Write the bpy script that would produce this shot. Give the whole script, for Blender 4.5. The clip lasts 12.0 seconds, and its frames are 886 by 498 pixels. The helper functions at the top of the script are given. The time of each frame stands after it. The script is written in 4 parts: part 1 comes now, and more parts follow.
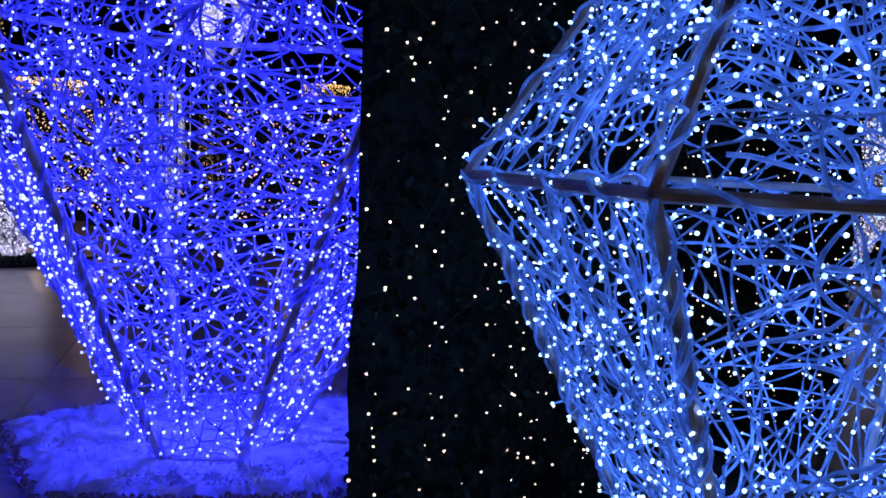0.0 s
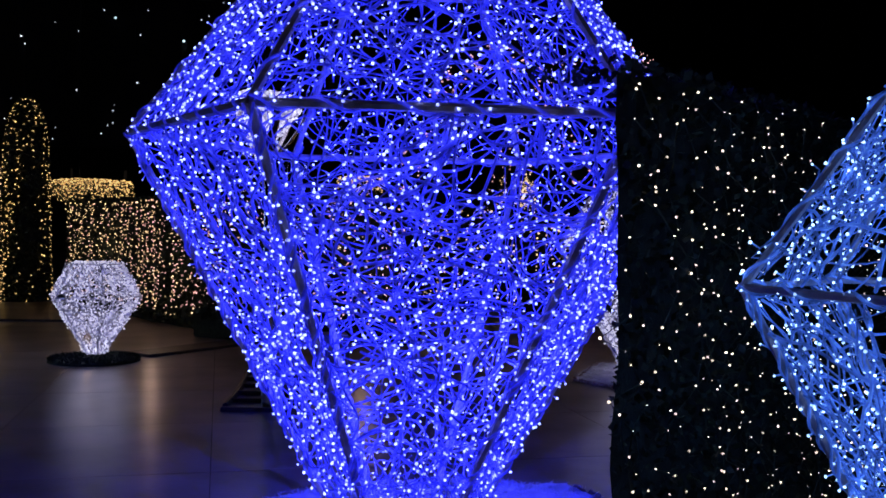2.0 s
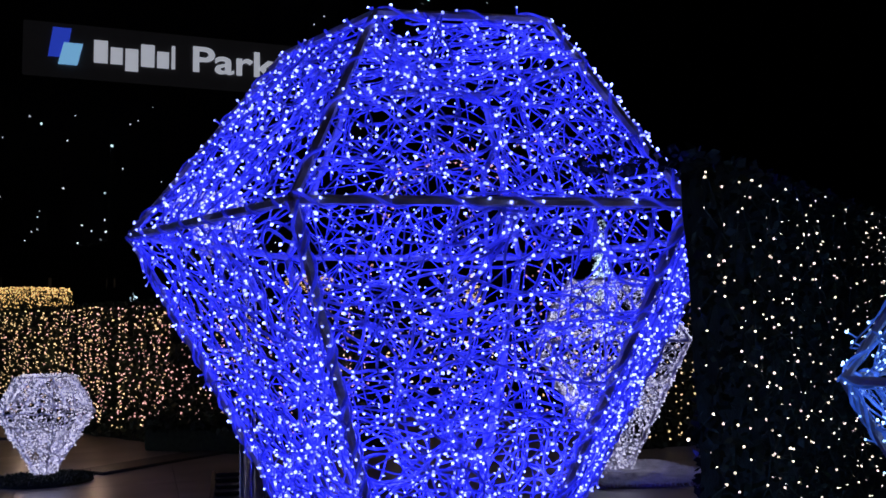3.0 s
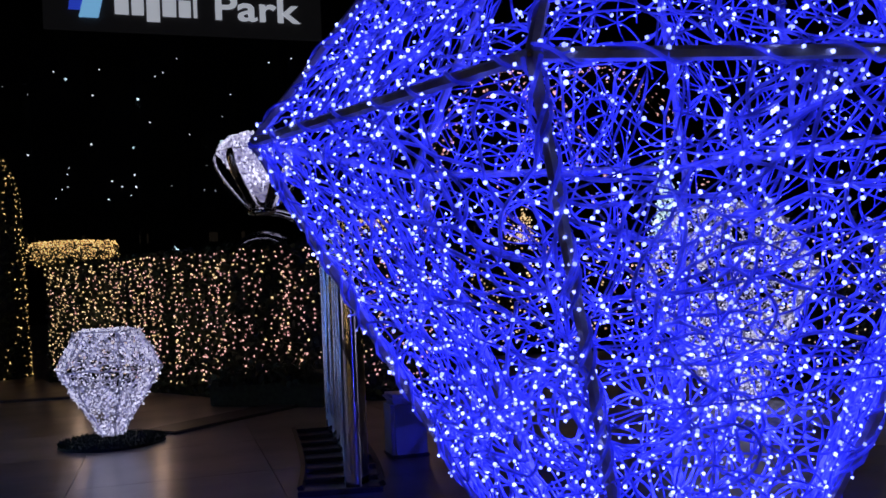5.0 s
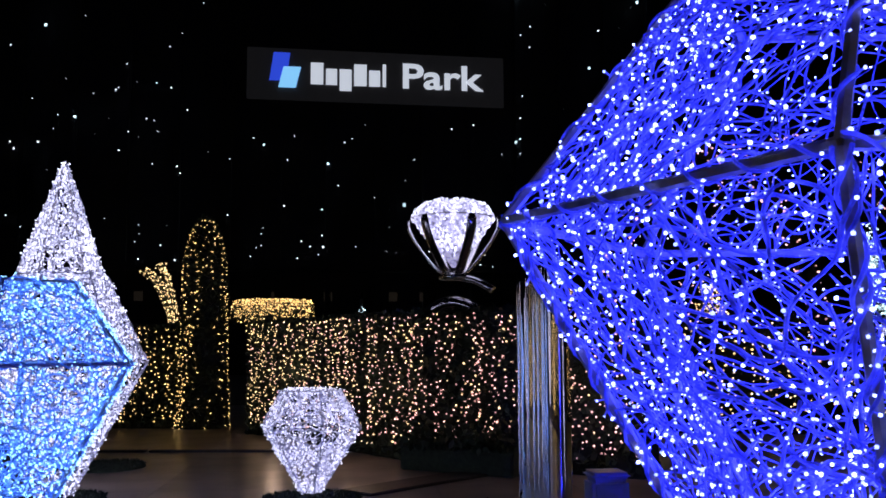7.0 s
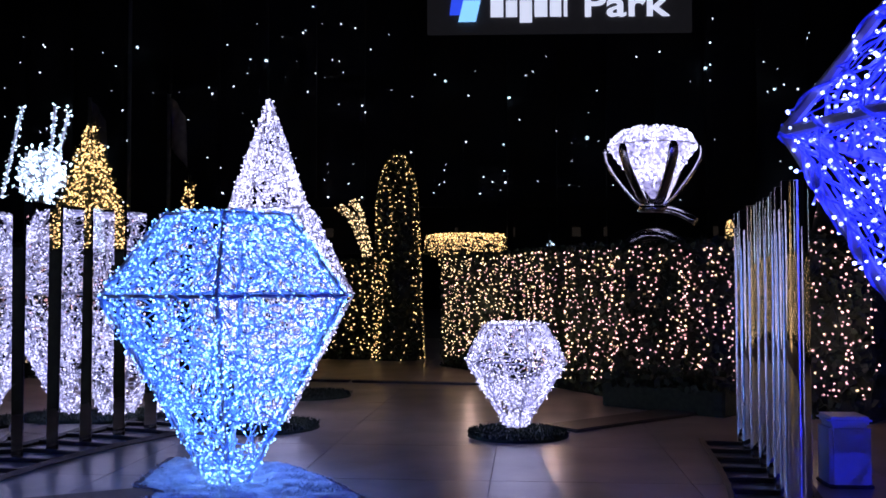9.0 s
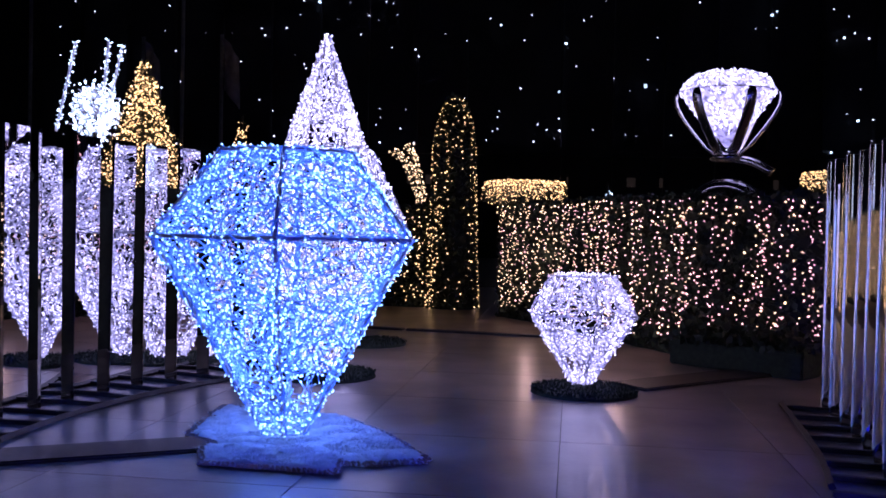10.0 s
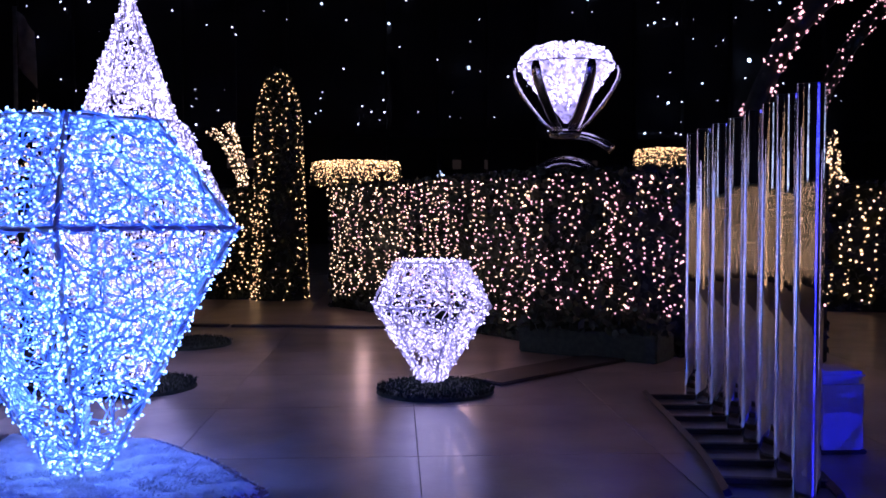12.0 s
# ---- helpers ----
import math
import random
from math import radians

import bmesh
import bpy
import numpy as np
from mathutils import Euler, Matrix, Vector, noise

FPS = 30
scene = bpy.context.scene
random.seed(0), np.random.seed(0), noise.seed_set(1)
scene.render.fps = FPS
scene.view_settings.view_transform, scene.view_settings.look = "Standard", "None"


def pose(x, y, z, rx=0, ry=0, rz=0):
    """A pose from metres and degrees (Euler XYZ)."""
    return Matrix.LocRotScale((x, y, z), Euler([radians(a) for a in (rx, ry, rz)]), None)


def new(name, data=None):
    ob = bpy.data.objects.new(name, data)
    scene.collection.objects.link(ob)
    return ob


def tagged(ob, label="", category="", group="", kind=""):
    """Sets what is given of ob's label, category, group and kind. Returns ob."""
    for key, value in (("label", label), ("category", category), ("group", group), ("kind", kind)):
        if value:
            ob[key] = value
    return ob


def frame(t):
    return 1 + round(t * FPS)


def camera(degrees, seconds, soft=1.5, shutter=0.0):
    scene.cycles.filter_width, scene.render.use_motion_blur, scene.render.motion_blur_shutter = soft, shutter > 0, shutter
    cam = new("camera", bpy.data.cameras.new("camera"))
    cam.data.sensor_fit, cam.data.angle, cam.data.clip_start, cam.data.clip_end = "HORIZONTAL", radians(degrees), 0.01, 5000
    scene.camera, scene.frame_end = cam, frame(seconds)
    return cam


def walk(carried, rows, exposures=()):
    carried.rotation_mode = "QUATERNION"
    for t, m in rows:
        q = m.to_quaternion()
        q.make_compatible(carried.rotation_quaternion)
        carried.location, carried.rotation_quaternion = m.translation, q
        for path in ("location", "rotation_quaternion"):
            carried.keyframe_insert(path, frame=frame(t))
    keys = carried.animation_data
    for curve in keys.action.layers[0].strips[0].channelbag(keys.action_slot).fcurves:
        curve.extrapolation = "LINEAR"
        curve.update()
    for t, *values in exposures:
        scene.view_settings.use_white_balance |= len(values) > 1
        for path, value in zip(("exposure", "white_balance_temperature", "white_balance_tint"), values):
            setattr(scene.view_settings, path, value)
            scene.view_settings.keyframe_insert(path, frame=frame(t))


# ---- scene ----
# ---- camera ----
cam = camera(51.15, 12.0, soft=1.7)
# seconds, x, y, z, yaw, pitch, roll
PATH = [
    (0, -0.028, -0.055, 1.499, 0.74, -5.93, -2.87),
    (0.5, -0.306, -0.333, 1.535, -1.09, -7.08, -1.95),
    (1, -0.521, -0.549, 1.558, -1.27, -7.29, -2.41),
    (1.5, -0.760, -0.568, 1.573, 0.07, -5.13, -2.33),
    (2, -0.972, -0.578, 1.604, -0.07, -0.99, -1.07),
    (2.5, -1.232, -0.564, 1.624, -3.25, 4.23, 0.45),
    (3, -1.450, -0.358, 1.615, -4.46, 5.03, 0.82),
    (3.2, -1.525, -0.224, 1.614, -3.44, 5.52, 0.80),
    (4.8, -2.084, 0.611, 1.520, -4.27, 2.07, 2.44),
    (5, -2.102, 0.696, 1.539, -2.89, 1.83, 2.68),
    (5.5, -2.151, 0.745, 1.574, 0.76, 2.28, 0.62),
    (6, -2.263, 0.798, 1.581, 6.11, 2.60, 0.34),
    (6.5, -2.345, 0.737, 1.600, 7.26, 4.23, 0.51),
    (6.7, -2.371, 0.725, 1.612, 7.22, 6.04, 0.32),
    (8.3, -2.534, 0.732, 1.622, 13.68, 4.75, 0.50),
    (8.5, -2.587, 0.756, 1.616, 15.08, 3.74, 0.42),
    (9, -2.734, 0.982, 1.594, 18.56, 2.11, 0.17),
    (9.5, -2.893, 1.204, 1.585, 19.89, -0.00, -0.63),
    (10, -3.071, 1.412, 1.577, 21.49, -1.12, -1.21),
    (10.5, -3.216, 1.600, 1.574, 21.38, -1.92, -0.13),
    (11, -3.295, 1.829, 1.583, 20.16, -1.78, 0.58),
    (11.5, -3.367, 2.082, 1.571, 14.63, -1.51, -0.60),
    (12, -3.500, 2.367, 1.565, 10.67, -1.98, 0.02),
]
# seconds, stops, kelvin, tint: the camera opens up and its white balance warms towards magenta
EXPOSURES = [(0.0, -0.05, 6500, 10), (1.2, -0.05, 6500, 10), (2.2, -0.35, 6500, 10), (5.2, -0.4, 6500, 8), (6.0, -0.1, 6500, 8), (6.6, 0.2, 6450, 7), (8.5, 0.65, 6300, 8), (9.6, 0.72, 5700, 31), (12.0, 0.85, 5700, 42)]
walk(cam, [(t, pose(x, y, z, 90 + pitch, roll, yaw)) for t, x, y, z, yaw, pitch, roll in PATH], EXPOSURES)

# ---- world: a night sky with a trace of city glow ----
world = bpy.data.worlds.new("night_sky")
scene.world = world
world.use_nodes = True
world.node_tree.nodes["Background"].inputs[0].default_value = (0.10, 0.11, 0.2, 1)
world.node_tree.nodes["Background"].inputs[1].default_value = 0.008


def lamp(name, where, colour, watts, size=0.0):
    """A point lamp: the joint light of a cluster of diodes, or added fill."""
    data = bpy.data.lights.new(name, "POINT")
    data.color, data.energy, data.shadow_soft_size = colour, watts, size
    ob = new(name, data)
    ob.location = where
    return ob


# the joint light of the diodes of each sculpture, at its heart
lamp("blue_gem_lamp", (-1.08, 4.45, 1.1), (0.02, 0.025, 1.0), 165)
lamp("azure_gem_lamp", (-6.66, 7.39, 0.9), (0.10, 0.24, 1.0), 18)
lamp("azure_gem_lamp", (0.92, 2.25, 0.9), (0.12, 0.3, 1.0), 8)
lamp("white_gem_lamp", (-5.19, 10.74, 0.65), (0.78, 0.72, 1.0), 4.5, 0.35)
# unseen warm fill lamp behind the walk, added to lift frame bars and floor
lamp("hedge_fill_lamp", (2.6, -5.8, 1.6), (1.0, 0.68, 0.45), 15)
# added lamps that stand for the joint light of the long hedge's bulbs
for x, y in ((-2.0, 11.9), (-5.4, 13.6), (-7.4, 16.3)):
    lamp("hedge_fill_lamp", (x, y, 1.1), (1.0, 0.66, 0.48), 5.0)

# ---- materials ----


def material(name, colour, rough=0.6, metal=0.0, vary=0.25, scale=8.0, bump=0.0, bump_scale=60.0, glow=None, power=0.0,
             per_object=0.0, per_island=0.0, sampled=True, coat=0.0):
    m = bpy.data.materials.new(name)
    m.use_nodes = True
    nt = m.node_tree
    p = nt.nodes["Principled BSDF"]
    p.inputs["Roughness"].default_value, p.inputs["Metallic"].default_value = rough, metal
    p.inputs["Coat Weight"].default_value = coat
    co = nt.nodes.new("ShaderNodeTexCoord")
    big = nt.nodes.new("ShaderNodeTexNoise")
    big.inputs["Scale"].default_value, big.inputs["Detail"].default_value = scale, 8
    nt.links.new(co.outputs["Object"], big.inputs["Vector"])
    ramp = nt.nodes.new("ShaderNodeMapRange")
    ramp.inputs["From Min"].default_value, ramp.inputs["From Max"].default_value = 0.3, 0.7
    ramp.inputs["To Min"].default_value, ramp.inputs["To Max"].default_value = 1 - vary, 1 + vary
    nt.links.new(big.outputs["Fac"], ramp.inputs["Value"])
    value = ramp.outputs["Result"]
    for amount, source in ((per_object, "obj"), (per_island, "island")):
        if amount:
            if source == "obj":
                rnd = nt.nodes.new("ShaderNodeObjectInfo").outputs["Random"]
            else:
                rnd = nt.nodes.new("ShaderNodeNewGeometry").outputs["Random Per Island"]
            mr = nt.nodes.new("ShaderNodeMapRange")
            mr.inputs["To Min"].default_value, mr.inputs["To Max"].default_value = 1 - amount, 1 + amount
            nt.links.new(rnd, mr.inputs["Value"])
            mul = nt.nodes.new("ShaderNodeMath")
            mul.operation = "MULTIPLY"
            nt.links.new(value, mul.inputs[0]), nt.links.new(mr.outputs["Result"], mul.inputs[1])
            value = mul.outputs[0]
    mix = nt.nodes.new("ShaderNodeVectorMath")
    mix.operation = "SCALE"
    mix.inputs[0].default_value = colour
    nt.links.new(value, mix.inputs["Scale"])
    nt.links.new(mix.outputs["Vector"], p.inputs["Base Color"])
    if bump:
        fine = nt.nodes.new("ShaderNodeTexNoise")
        fine.inputs["Scale"].default_value, fine.inputs["Detail"].default_value = bump_scale, 6
        nt.links.new(co.outputs["Object"], fine.inputs["Vector"])
        b = nt.nodes.new("ShaderNodeBump")
        b.inputs["Strength"].default_value, b.inputs["Distance"].default_value = bump, 0.01
        nt.links.new(fine.outputs["Fac"], b.inputs["Height"])
        nt.links.new(b.outputs["Normal"], p.inputs["Normal"])
    if glow:
        p.inputs["Emission Color"].default_value = (*glow, 1)
        if per_island:
            lift = nt.nodes.new("ShaderNodeMath")
            lift.operation = "MULTIPLY"
            lift.inputs[1].default_value = power
            nt.links.new(value, lift.inputs[0])
            nt.links.new(lift.outputs[0], p.inputs["Emission Strength"])
        else:
            p.inputs["Emission Strength"].default_value = power
    if not sampled:
        m.cycles.emission_sampling = "NONE"
    return m


def diode(name, glow, power):
    return material(name, (0.8, 0.8, 0.8), 0.3, vary=0.05, glow=glow, power=power, per_island=0.6, sampled=False)


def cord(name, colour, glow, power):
    """Cord material: the diodes' light is painted in as a patchy glow."""
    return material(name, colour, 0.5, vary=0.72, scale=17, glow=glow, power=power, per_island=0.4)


DIODE_BLUE = diode("diode_blue", (0.24, 0.29, 1.0), 5.0)
DIODE_AZURE = diode("diode_azure", (0.27, 0.58, 1.0), 2.2)
DIODE_AZURE_BRIGHT = diode("diode_azure_bright", (0.34, 0.56, 1.0), 3.6)
DIODE_CANDLE = diode("diode_candle", (1.0, 0.80, 0.62), 2.6)
DIODE_BLUSH = diode("diode_blush", (1.0, 0.70, 0.66), 2.2)
DIODE_WHITE = diode("diode_white", (0.74, 0.72, 1.0), 1.5)
DIODE_ICE = diode("diode_ice", (0.62, 0.86, 1.0), 1.8)
DIODE_GOLD = diode("diode_gold", (1.0, 0.60, 0.20), 1.5)
DIODE_WARM = diode("diode_warm", (1.0, 0.66, 0.30), 1.5)
DIODE_ROSE = diode("diode_rose", (1.0, 0.46, 0.42), 1.35)
GLOW_SPECK = diode("glow_speck", (0.8, 0.85, 1.0), 1.6)
CORD_GLOW_BLUE = cord("cord_glow_blue", (0.35, 0.35, 0.7), (0.02, 0.027, 1.0), 0.46)
# stems: the diodes' halo painted in as a glow
STEM_HALO_BLUE = cord("stem_halo_blue", (0.35, 0.35, 0.7), (0.03, 0.045, 1.0), 0.6)
STEM_HALO_AZURE = cord("stem_halo_azure", (0.5, 0.55, 0.7), (0.06, 0.22, 1.0), 0.5)
CORD_GLOW_AZURE = cord("cord_glow_azure", (0.32, 0.42, 0.7), (0.045, 0.16, 0.9), 0.36)
CORD_GLOW_WHITE = cord("cord_glow_white", (0.6, 0.6, 0.65), (0.36, 0.35, 0.80), 0.125)
CORD_GLOW_RING = cord("cord_glow_ring", (0.6, 0.6, 0.65), (0.6, 0.55, 1.0), 0.3)
STEEL_GREY = material("painted_steel", (0.62, 0.58, 0.60), 0.55, 0.0, 0.2, 20, 0.15, 120)
BLACK_STEEL = material("black_steel", (0.025, 0.025, 0.028), 0.45, 0.4, 0.3, 15, 0.2, 90)
MIRROR = material("mirror_steel", (0.82, 0.82, 0.84), 0.008, 1.0, 0.04, 3, 0.05, 3)
CHROME = material("chrome", (0.72, 0.70, 0.68), 0.2, 1.0, 0.06, 6, 0.15, 14)
FUR = material("white_fur", (0.75, 0.75, 0.78), 0.95, 0, 0.22, 9, 0.9, 160)
FRINGE = material("matted_fringe", (0.50, 0.37, 0.32), 0.95, 0, 0.3, 12)
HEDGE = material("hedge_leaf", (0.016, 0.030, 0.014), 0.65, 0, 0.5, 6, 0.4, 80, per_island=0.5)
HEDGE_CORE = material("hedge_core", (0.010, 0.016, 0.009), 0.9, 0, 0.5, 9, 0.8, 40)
TURF = material("dark_turf", (0.020, 0.032, 0.018), 0.95, 0, 0.5, 16, 0.9, 90)
WIRE_GREEN = material("green_wire", (0.02, 0.035, 0.02), 0.6, 0, 0.3, 20)
SLAB = material("stone_slab", (0.20, 0.172, 0.160), 0.28, 0, 0.48, 1.3, 0.12, 30, per_object=0.10)
GROUT = material("joint_ground", (0.11, 0.10, 0.095), 0.8, 0, 0.3, 3, 0.4, 40)
FACADE = material("dark_cladding", (0.018, 0.018, 0.021), 0.7, 0, 0.4, 0.3, 0.2, 4)
SIGN_BOARD = material("sign_board", (0.05, 0.047, 0.05), 0.6, 0, 0.2, 0.8, glow=(0.5, 0.48, 0.55), power=0.008)
SIGN_WHITE = material("sign_white", (0.7, 0.7, 0.72), 0.5, 0, 0.05, 2, glow=(0.78, 0.82, 0.95), power=0.55)
SIGN_NAVY = material("sign_navy", (0.03, 0.05, 0.4), 0.5, 0, 0.05, 2, glow=(0.03, 0.07, 0.7), power=0.7)
SIGN_SKY = material("sign_sky", (0.2, 0.5, 0.9), 0.5, 0, 0.05, 2, glow=(0.25, 0.6, 1.0), power=0.75)
WINDOW_DIM = material("dim_window", (0.05, 0.045, 0.04), 0.3, 0, 0.2, 1, glow=(1.0, 0.75, 0.55), power=0.006, per_object=0.8)
POLE = material("pole_grey", (0.40, 0.38, 0.38), 0.5, 0.3, 0.2, 4)
FLAG = material("flag_cloth", (0.6, 0.55, 0.58), 0.9, 0, 0.3, 2)
PLINTH = material("plinth_paint", (0.45, 0.45, 0.5), 0.55, 0, 0.1, 5, 0.1, 60)

# ---- builders ----


def as_mesh(name, verts, faces, mat, smooth=False):
    me = bpy.data.meshes.new(name)
    me.from_pydata([tuple(v) for v in verts], [], [tuple(int(i) for i in f) for f in faces])
    me.materials.append(mat)
    if smooth:
        me.shade_smooth()
    me.update()
    return me


JOINED = ("light_cord", "diode_chain", "bulb_chain", "foliage", "turf_nap", "fur_nap", "light_string", "stem_chain")


def part(name, me, parent, label=""):
    ob = new(name, me)
    ob.parent = parent
    if name in JOINED:
        ob["kind"] = "stuff"
    return tagged(ob, label) if label else ob


def thing(name, where, label, category, group="", kind=""):
    ob = new(name)
    ob.location = where
    ob.empty_display_size = 0.1
    return tagged(ob, label, category, group, kind)


def box(sx, sy, sz, mat, bevel=0.0, name="box"):
    """A box whose base centre is the origin."""
    bm = bmesh.new()
    bmesh.ops.create_cube(bm, size=1.0)
    bmesh.ops.scale(bm, vec=(sx, sy, sz), verts=bm.verts)
    bmesh.ops.translate(bm, vec=(0, 0, sz / 2), verts=bm.verts)
    if bevel:
        bmesh.ops.bevel(bm, geom=bm.edges[:], offset=bevel, segments=2, affect="EDGES")
    me = bpy.data.meshes.new(name)
    bm.to_mesh(me)
    bm.free()
    me.materials.append(mat)
    return me


def tubes(lines, radius, sides=4):
    """Vertices and faces of tubes along polylines."""
    verts, faces = [], []
    ring = [(math.cos(2 * math.pi * k / sides), math.sin(2 * math.pi * k / sides)) for k in range(sides)]
    for line in lines:
        pts = np.asarray(line, float)
        if len(pts) < 2:
            continue
        tan = np.gradient(pts, axis=0)
        tan /= np.maximum(np.linalg.norm(tan, axis=1), 1e-9)[:, None]
        ref = np.array([0.31, 0.27, 0.91])
        u = np.cross(tan, ref)
        u /= np.maximum(np.linalg.norm(u, axis=1), 1e-9)[:, None]
        w = np.cross(tan, u)
        base = len(verts)
        for p, a, b in zip(pts, u, w):
            verts.extend(p + radius * (c * a + s * b) for c, s in ring)
        for i in range(len(pts) - 1):
            for k in range(sides):
                k2 = (k + 1) % sides
                faces.append((base + i * sides + k, base + i * sides + k2, base + (i + 1) * sides + k2, base + (i + 1) * sides + k))
        faces.append([base + k for k in range(sides)][::-1])
        faces.append([base + (len(pts) - 1) * sides + k for k in range(sides)])
    return verts, faces


GOLDEN = (1 + 5 ** 0.5) / 2
ICO_V = np.array([v for a in (-1, 1) for b in (-GOLDEN, GOLDEN) for v in ((a, b, 0), (0, a, b), (b, 0, a))], float) / math.sqrt(1 + GOLDEN ** 2)
ICO_F = [(i, j, k) for i in range(12) for j in range(12) for k in range(12) if i < j < k
         and max(np.linalg.norm(ICO_V[i] - ICO_V[j]), np.linalg.norm(ICO_V[j] - ICO_V[k]), np.linalg.norm(ICO_V[i] - ICO_V[k])) < 1.1]


def bulbs(points, radius, rng, stretch=1.5, spread=0.25, round_ones=False):
    """Small diodes, each turned its own way: pointed, or round where they are seen close."""
    verts, faces = [], []
    if round_ones:
        for p in points:
            r = radius * (1 + spread * rng.uniform(-1, 1))
            b = len(verts)
            verts.extend(np.asarray(p, float) + ICO_V * r)
            faces.extend((b + i, b + j, b + k) for i, j, k in ICO_F)
        return verts, faces
    for p in points:
        axis = rng.normal(size=3)
        axis /= np.linalg.norm(axis)
        u = np.cross(axis, (0.3, 0.5, 0.8))
        u /= np.linalg.norm(u)
        w = np.cross(axis, u)
        r = radius * (1 + spread * rng.uniform(-1, 1))
        b = len(verts)
        p = np.asarray(p, float)
        verts.extend((p + axis * r * stretch, p - axis * r * stretch, p + u * r, p + w * r, p - u * r, p - w * r))
        for k in range(4):
            a, c = b + 2 + k, b + 2 + (k + 1) % 4
            faces.extend(((b, a, c), (b + 1, c, a)))
    return verts, faces


def bar(a, b, radius, mat, parent, name="frame_bar"):
    v, f = tubes([[a, (np.asarray(a) + np.asarray(b)) / 2, b]], radius, 6)
    return part(name, as_mesh(name, v, f, mat), parent)


def wander(quad, metres, rng, step=0.04, wobble=0.012, curl=0.5):
    """Cords that wander over one facet, a quad of corners a0, a1 below and b1, b0 above."""
    a0, a1, b1, b0 = (np.asarray(c, float) for c in quad)
    e1 = a1 - a0
    if np.linalg.norm(e1) < np.linalg.norm(b1 - b0):
        e1 = b1 - b0
    e1 /= np.linalg.norm(e1)
    n = np.cross(e1, (b0 + b1 - a0 - a1) / 2)
    n /= np.linalg.norm(n)
    e2 = np.cross(n, e1)
    flat = lambda p: np.array([(p - a0) @ e1, (p - a0) @ e2])
    A0, A1, B1, B0 = flat(a0), flat(a1), flat(b1), flat(b0)
    top = (B0[1] + B1[1]) / 2

    def sides(v):
        k = min(max(v / top, 0), 1)
        return A0[0] + k * (B0[0] - A0[0]), A1[0] + k * (B1[0] - A1[0])

    area = abs(top) * (abs(A1[0] - A0[0]) + abs(B1[0] - B0[0])) / 2
    lines, left = [], metres * area
    mid = (A0 + A1 + B0 + B1) / 4
    while left > 0:
        for _ in range(50):
            v = rng.uniform(0, 1) * top
            lo, hi = sides(v)
            if rng.uniform() < (hi - lo) / max(A1[0] - A0[0], B1[0] - B0[0]):
                break
        p, heading, bend, line = np.array([rng.uniform(lo, hi), v]), rng.uniform(0, 2 * math.pi), 0.0, []
        lift = rng.normal() * wobble
        for _ in range(int(rng.integers(18, 60))):
            line.append(a0 + e1 * p[0] + e2 * p[1] + n * lift)
            bend = 0.8 * bend + rng.normal() * curl * 0.33
            heading += bend
            lift = 0.9 * lift + rng.normal() * wobble * 0.45
            q = p + step * np.array([math.cos(heading), math.sin(heading)])
            lo, hi = sides(q[1])
            if not (min(0, top) <= q[1] <= max(0, top) and lo <= q[0] <= hi):
                d = mid - p
                heading, bend = math.atan2(d[1], d[0]) + rng.normal() * 0.7, 0.0
                q = p + step * np.array([math.cos(heading), math.sin(heading)])
            p = q
        left -= step * len(line)
        lines.append(line)
    return lines


def strewn(lines, gap, rng, jitter=0.012):
    """Points along cords, one about every gap metres."""
    out = []
    for line in lines:
        walked = rng.uniform(0, gap)
        for a, b in zip(line, line[1:]):
            d = np.linalg.norm(b - a)
            walked += d
            if walked > gap:
                walked -= gap * rng.uniform(0.8, 1.2)
                out.append(b + rng.normal(size=3) * jitter)
    return out


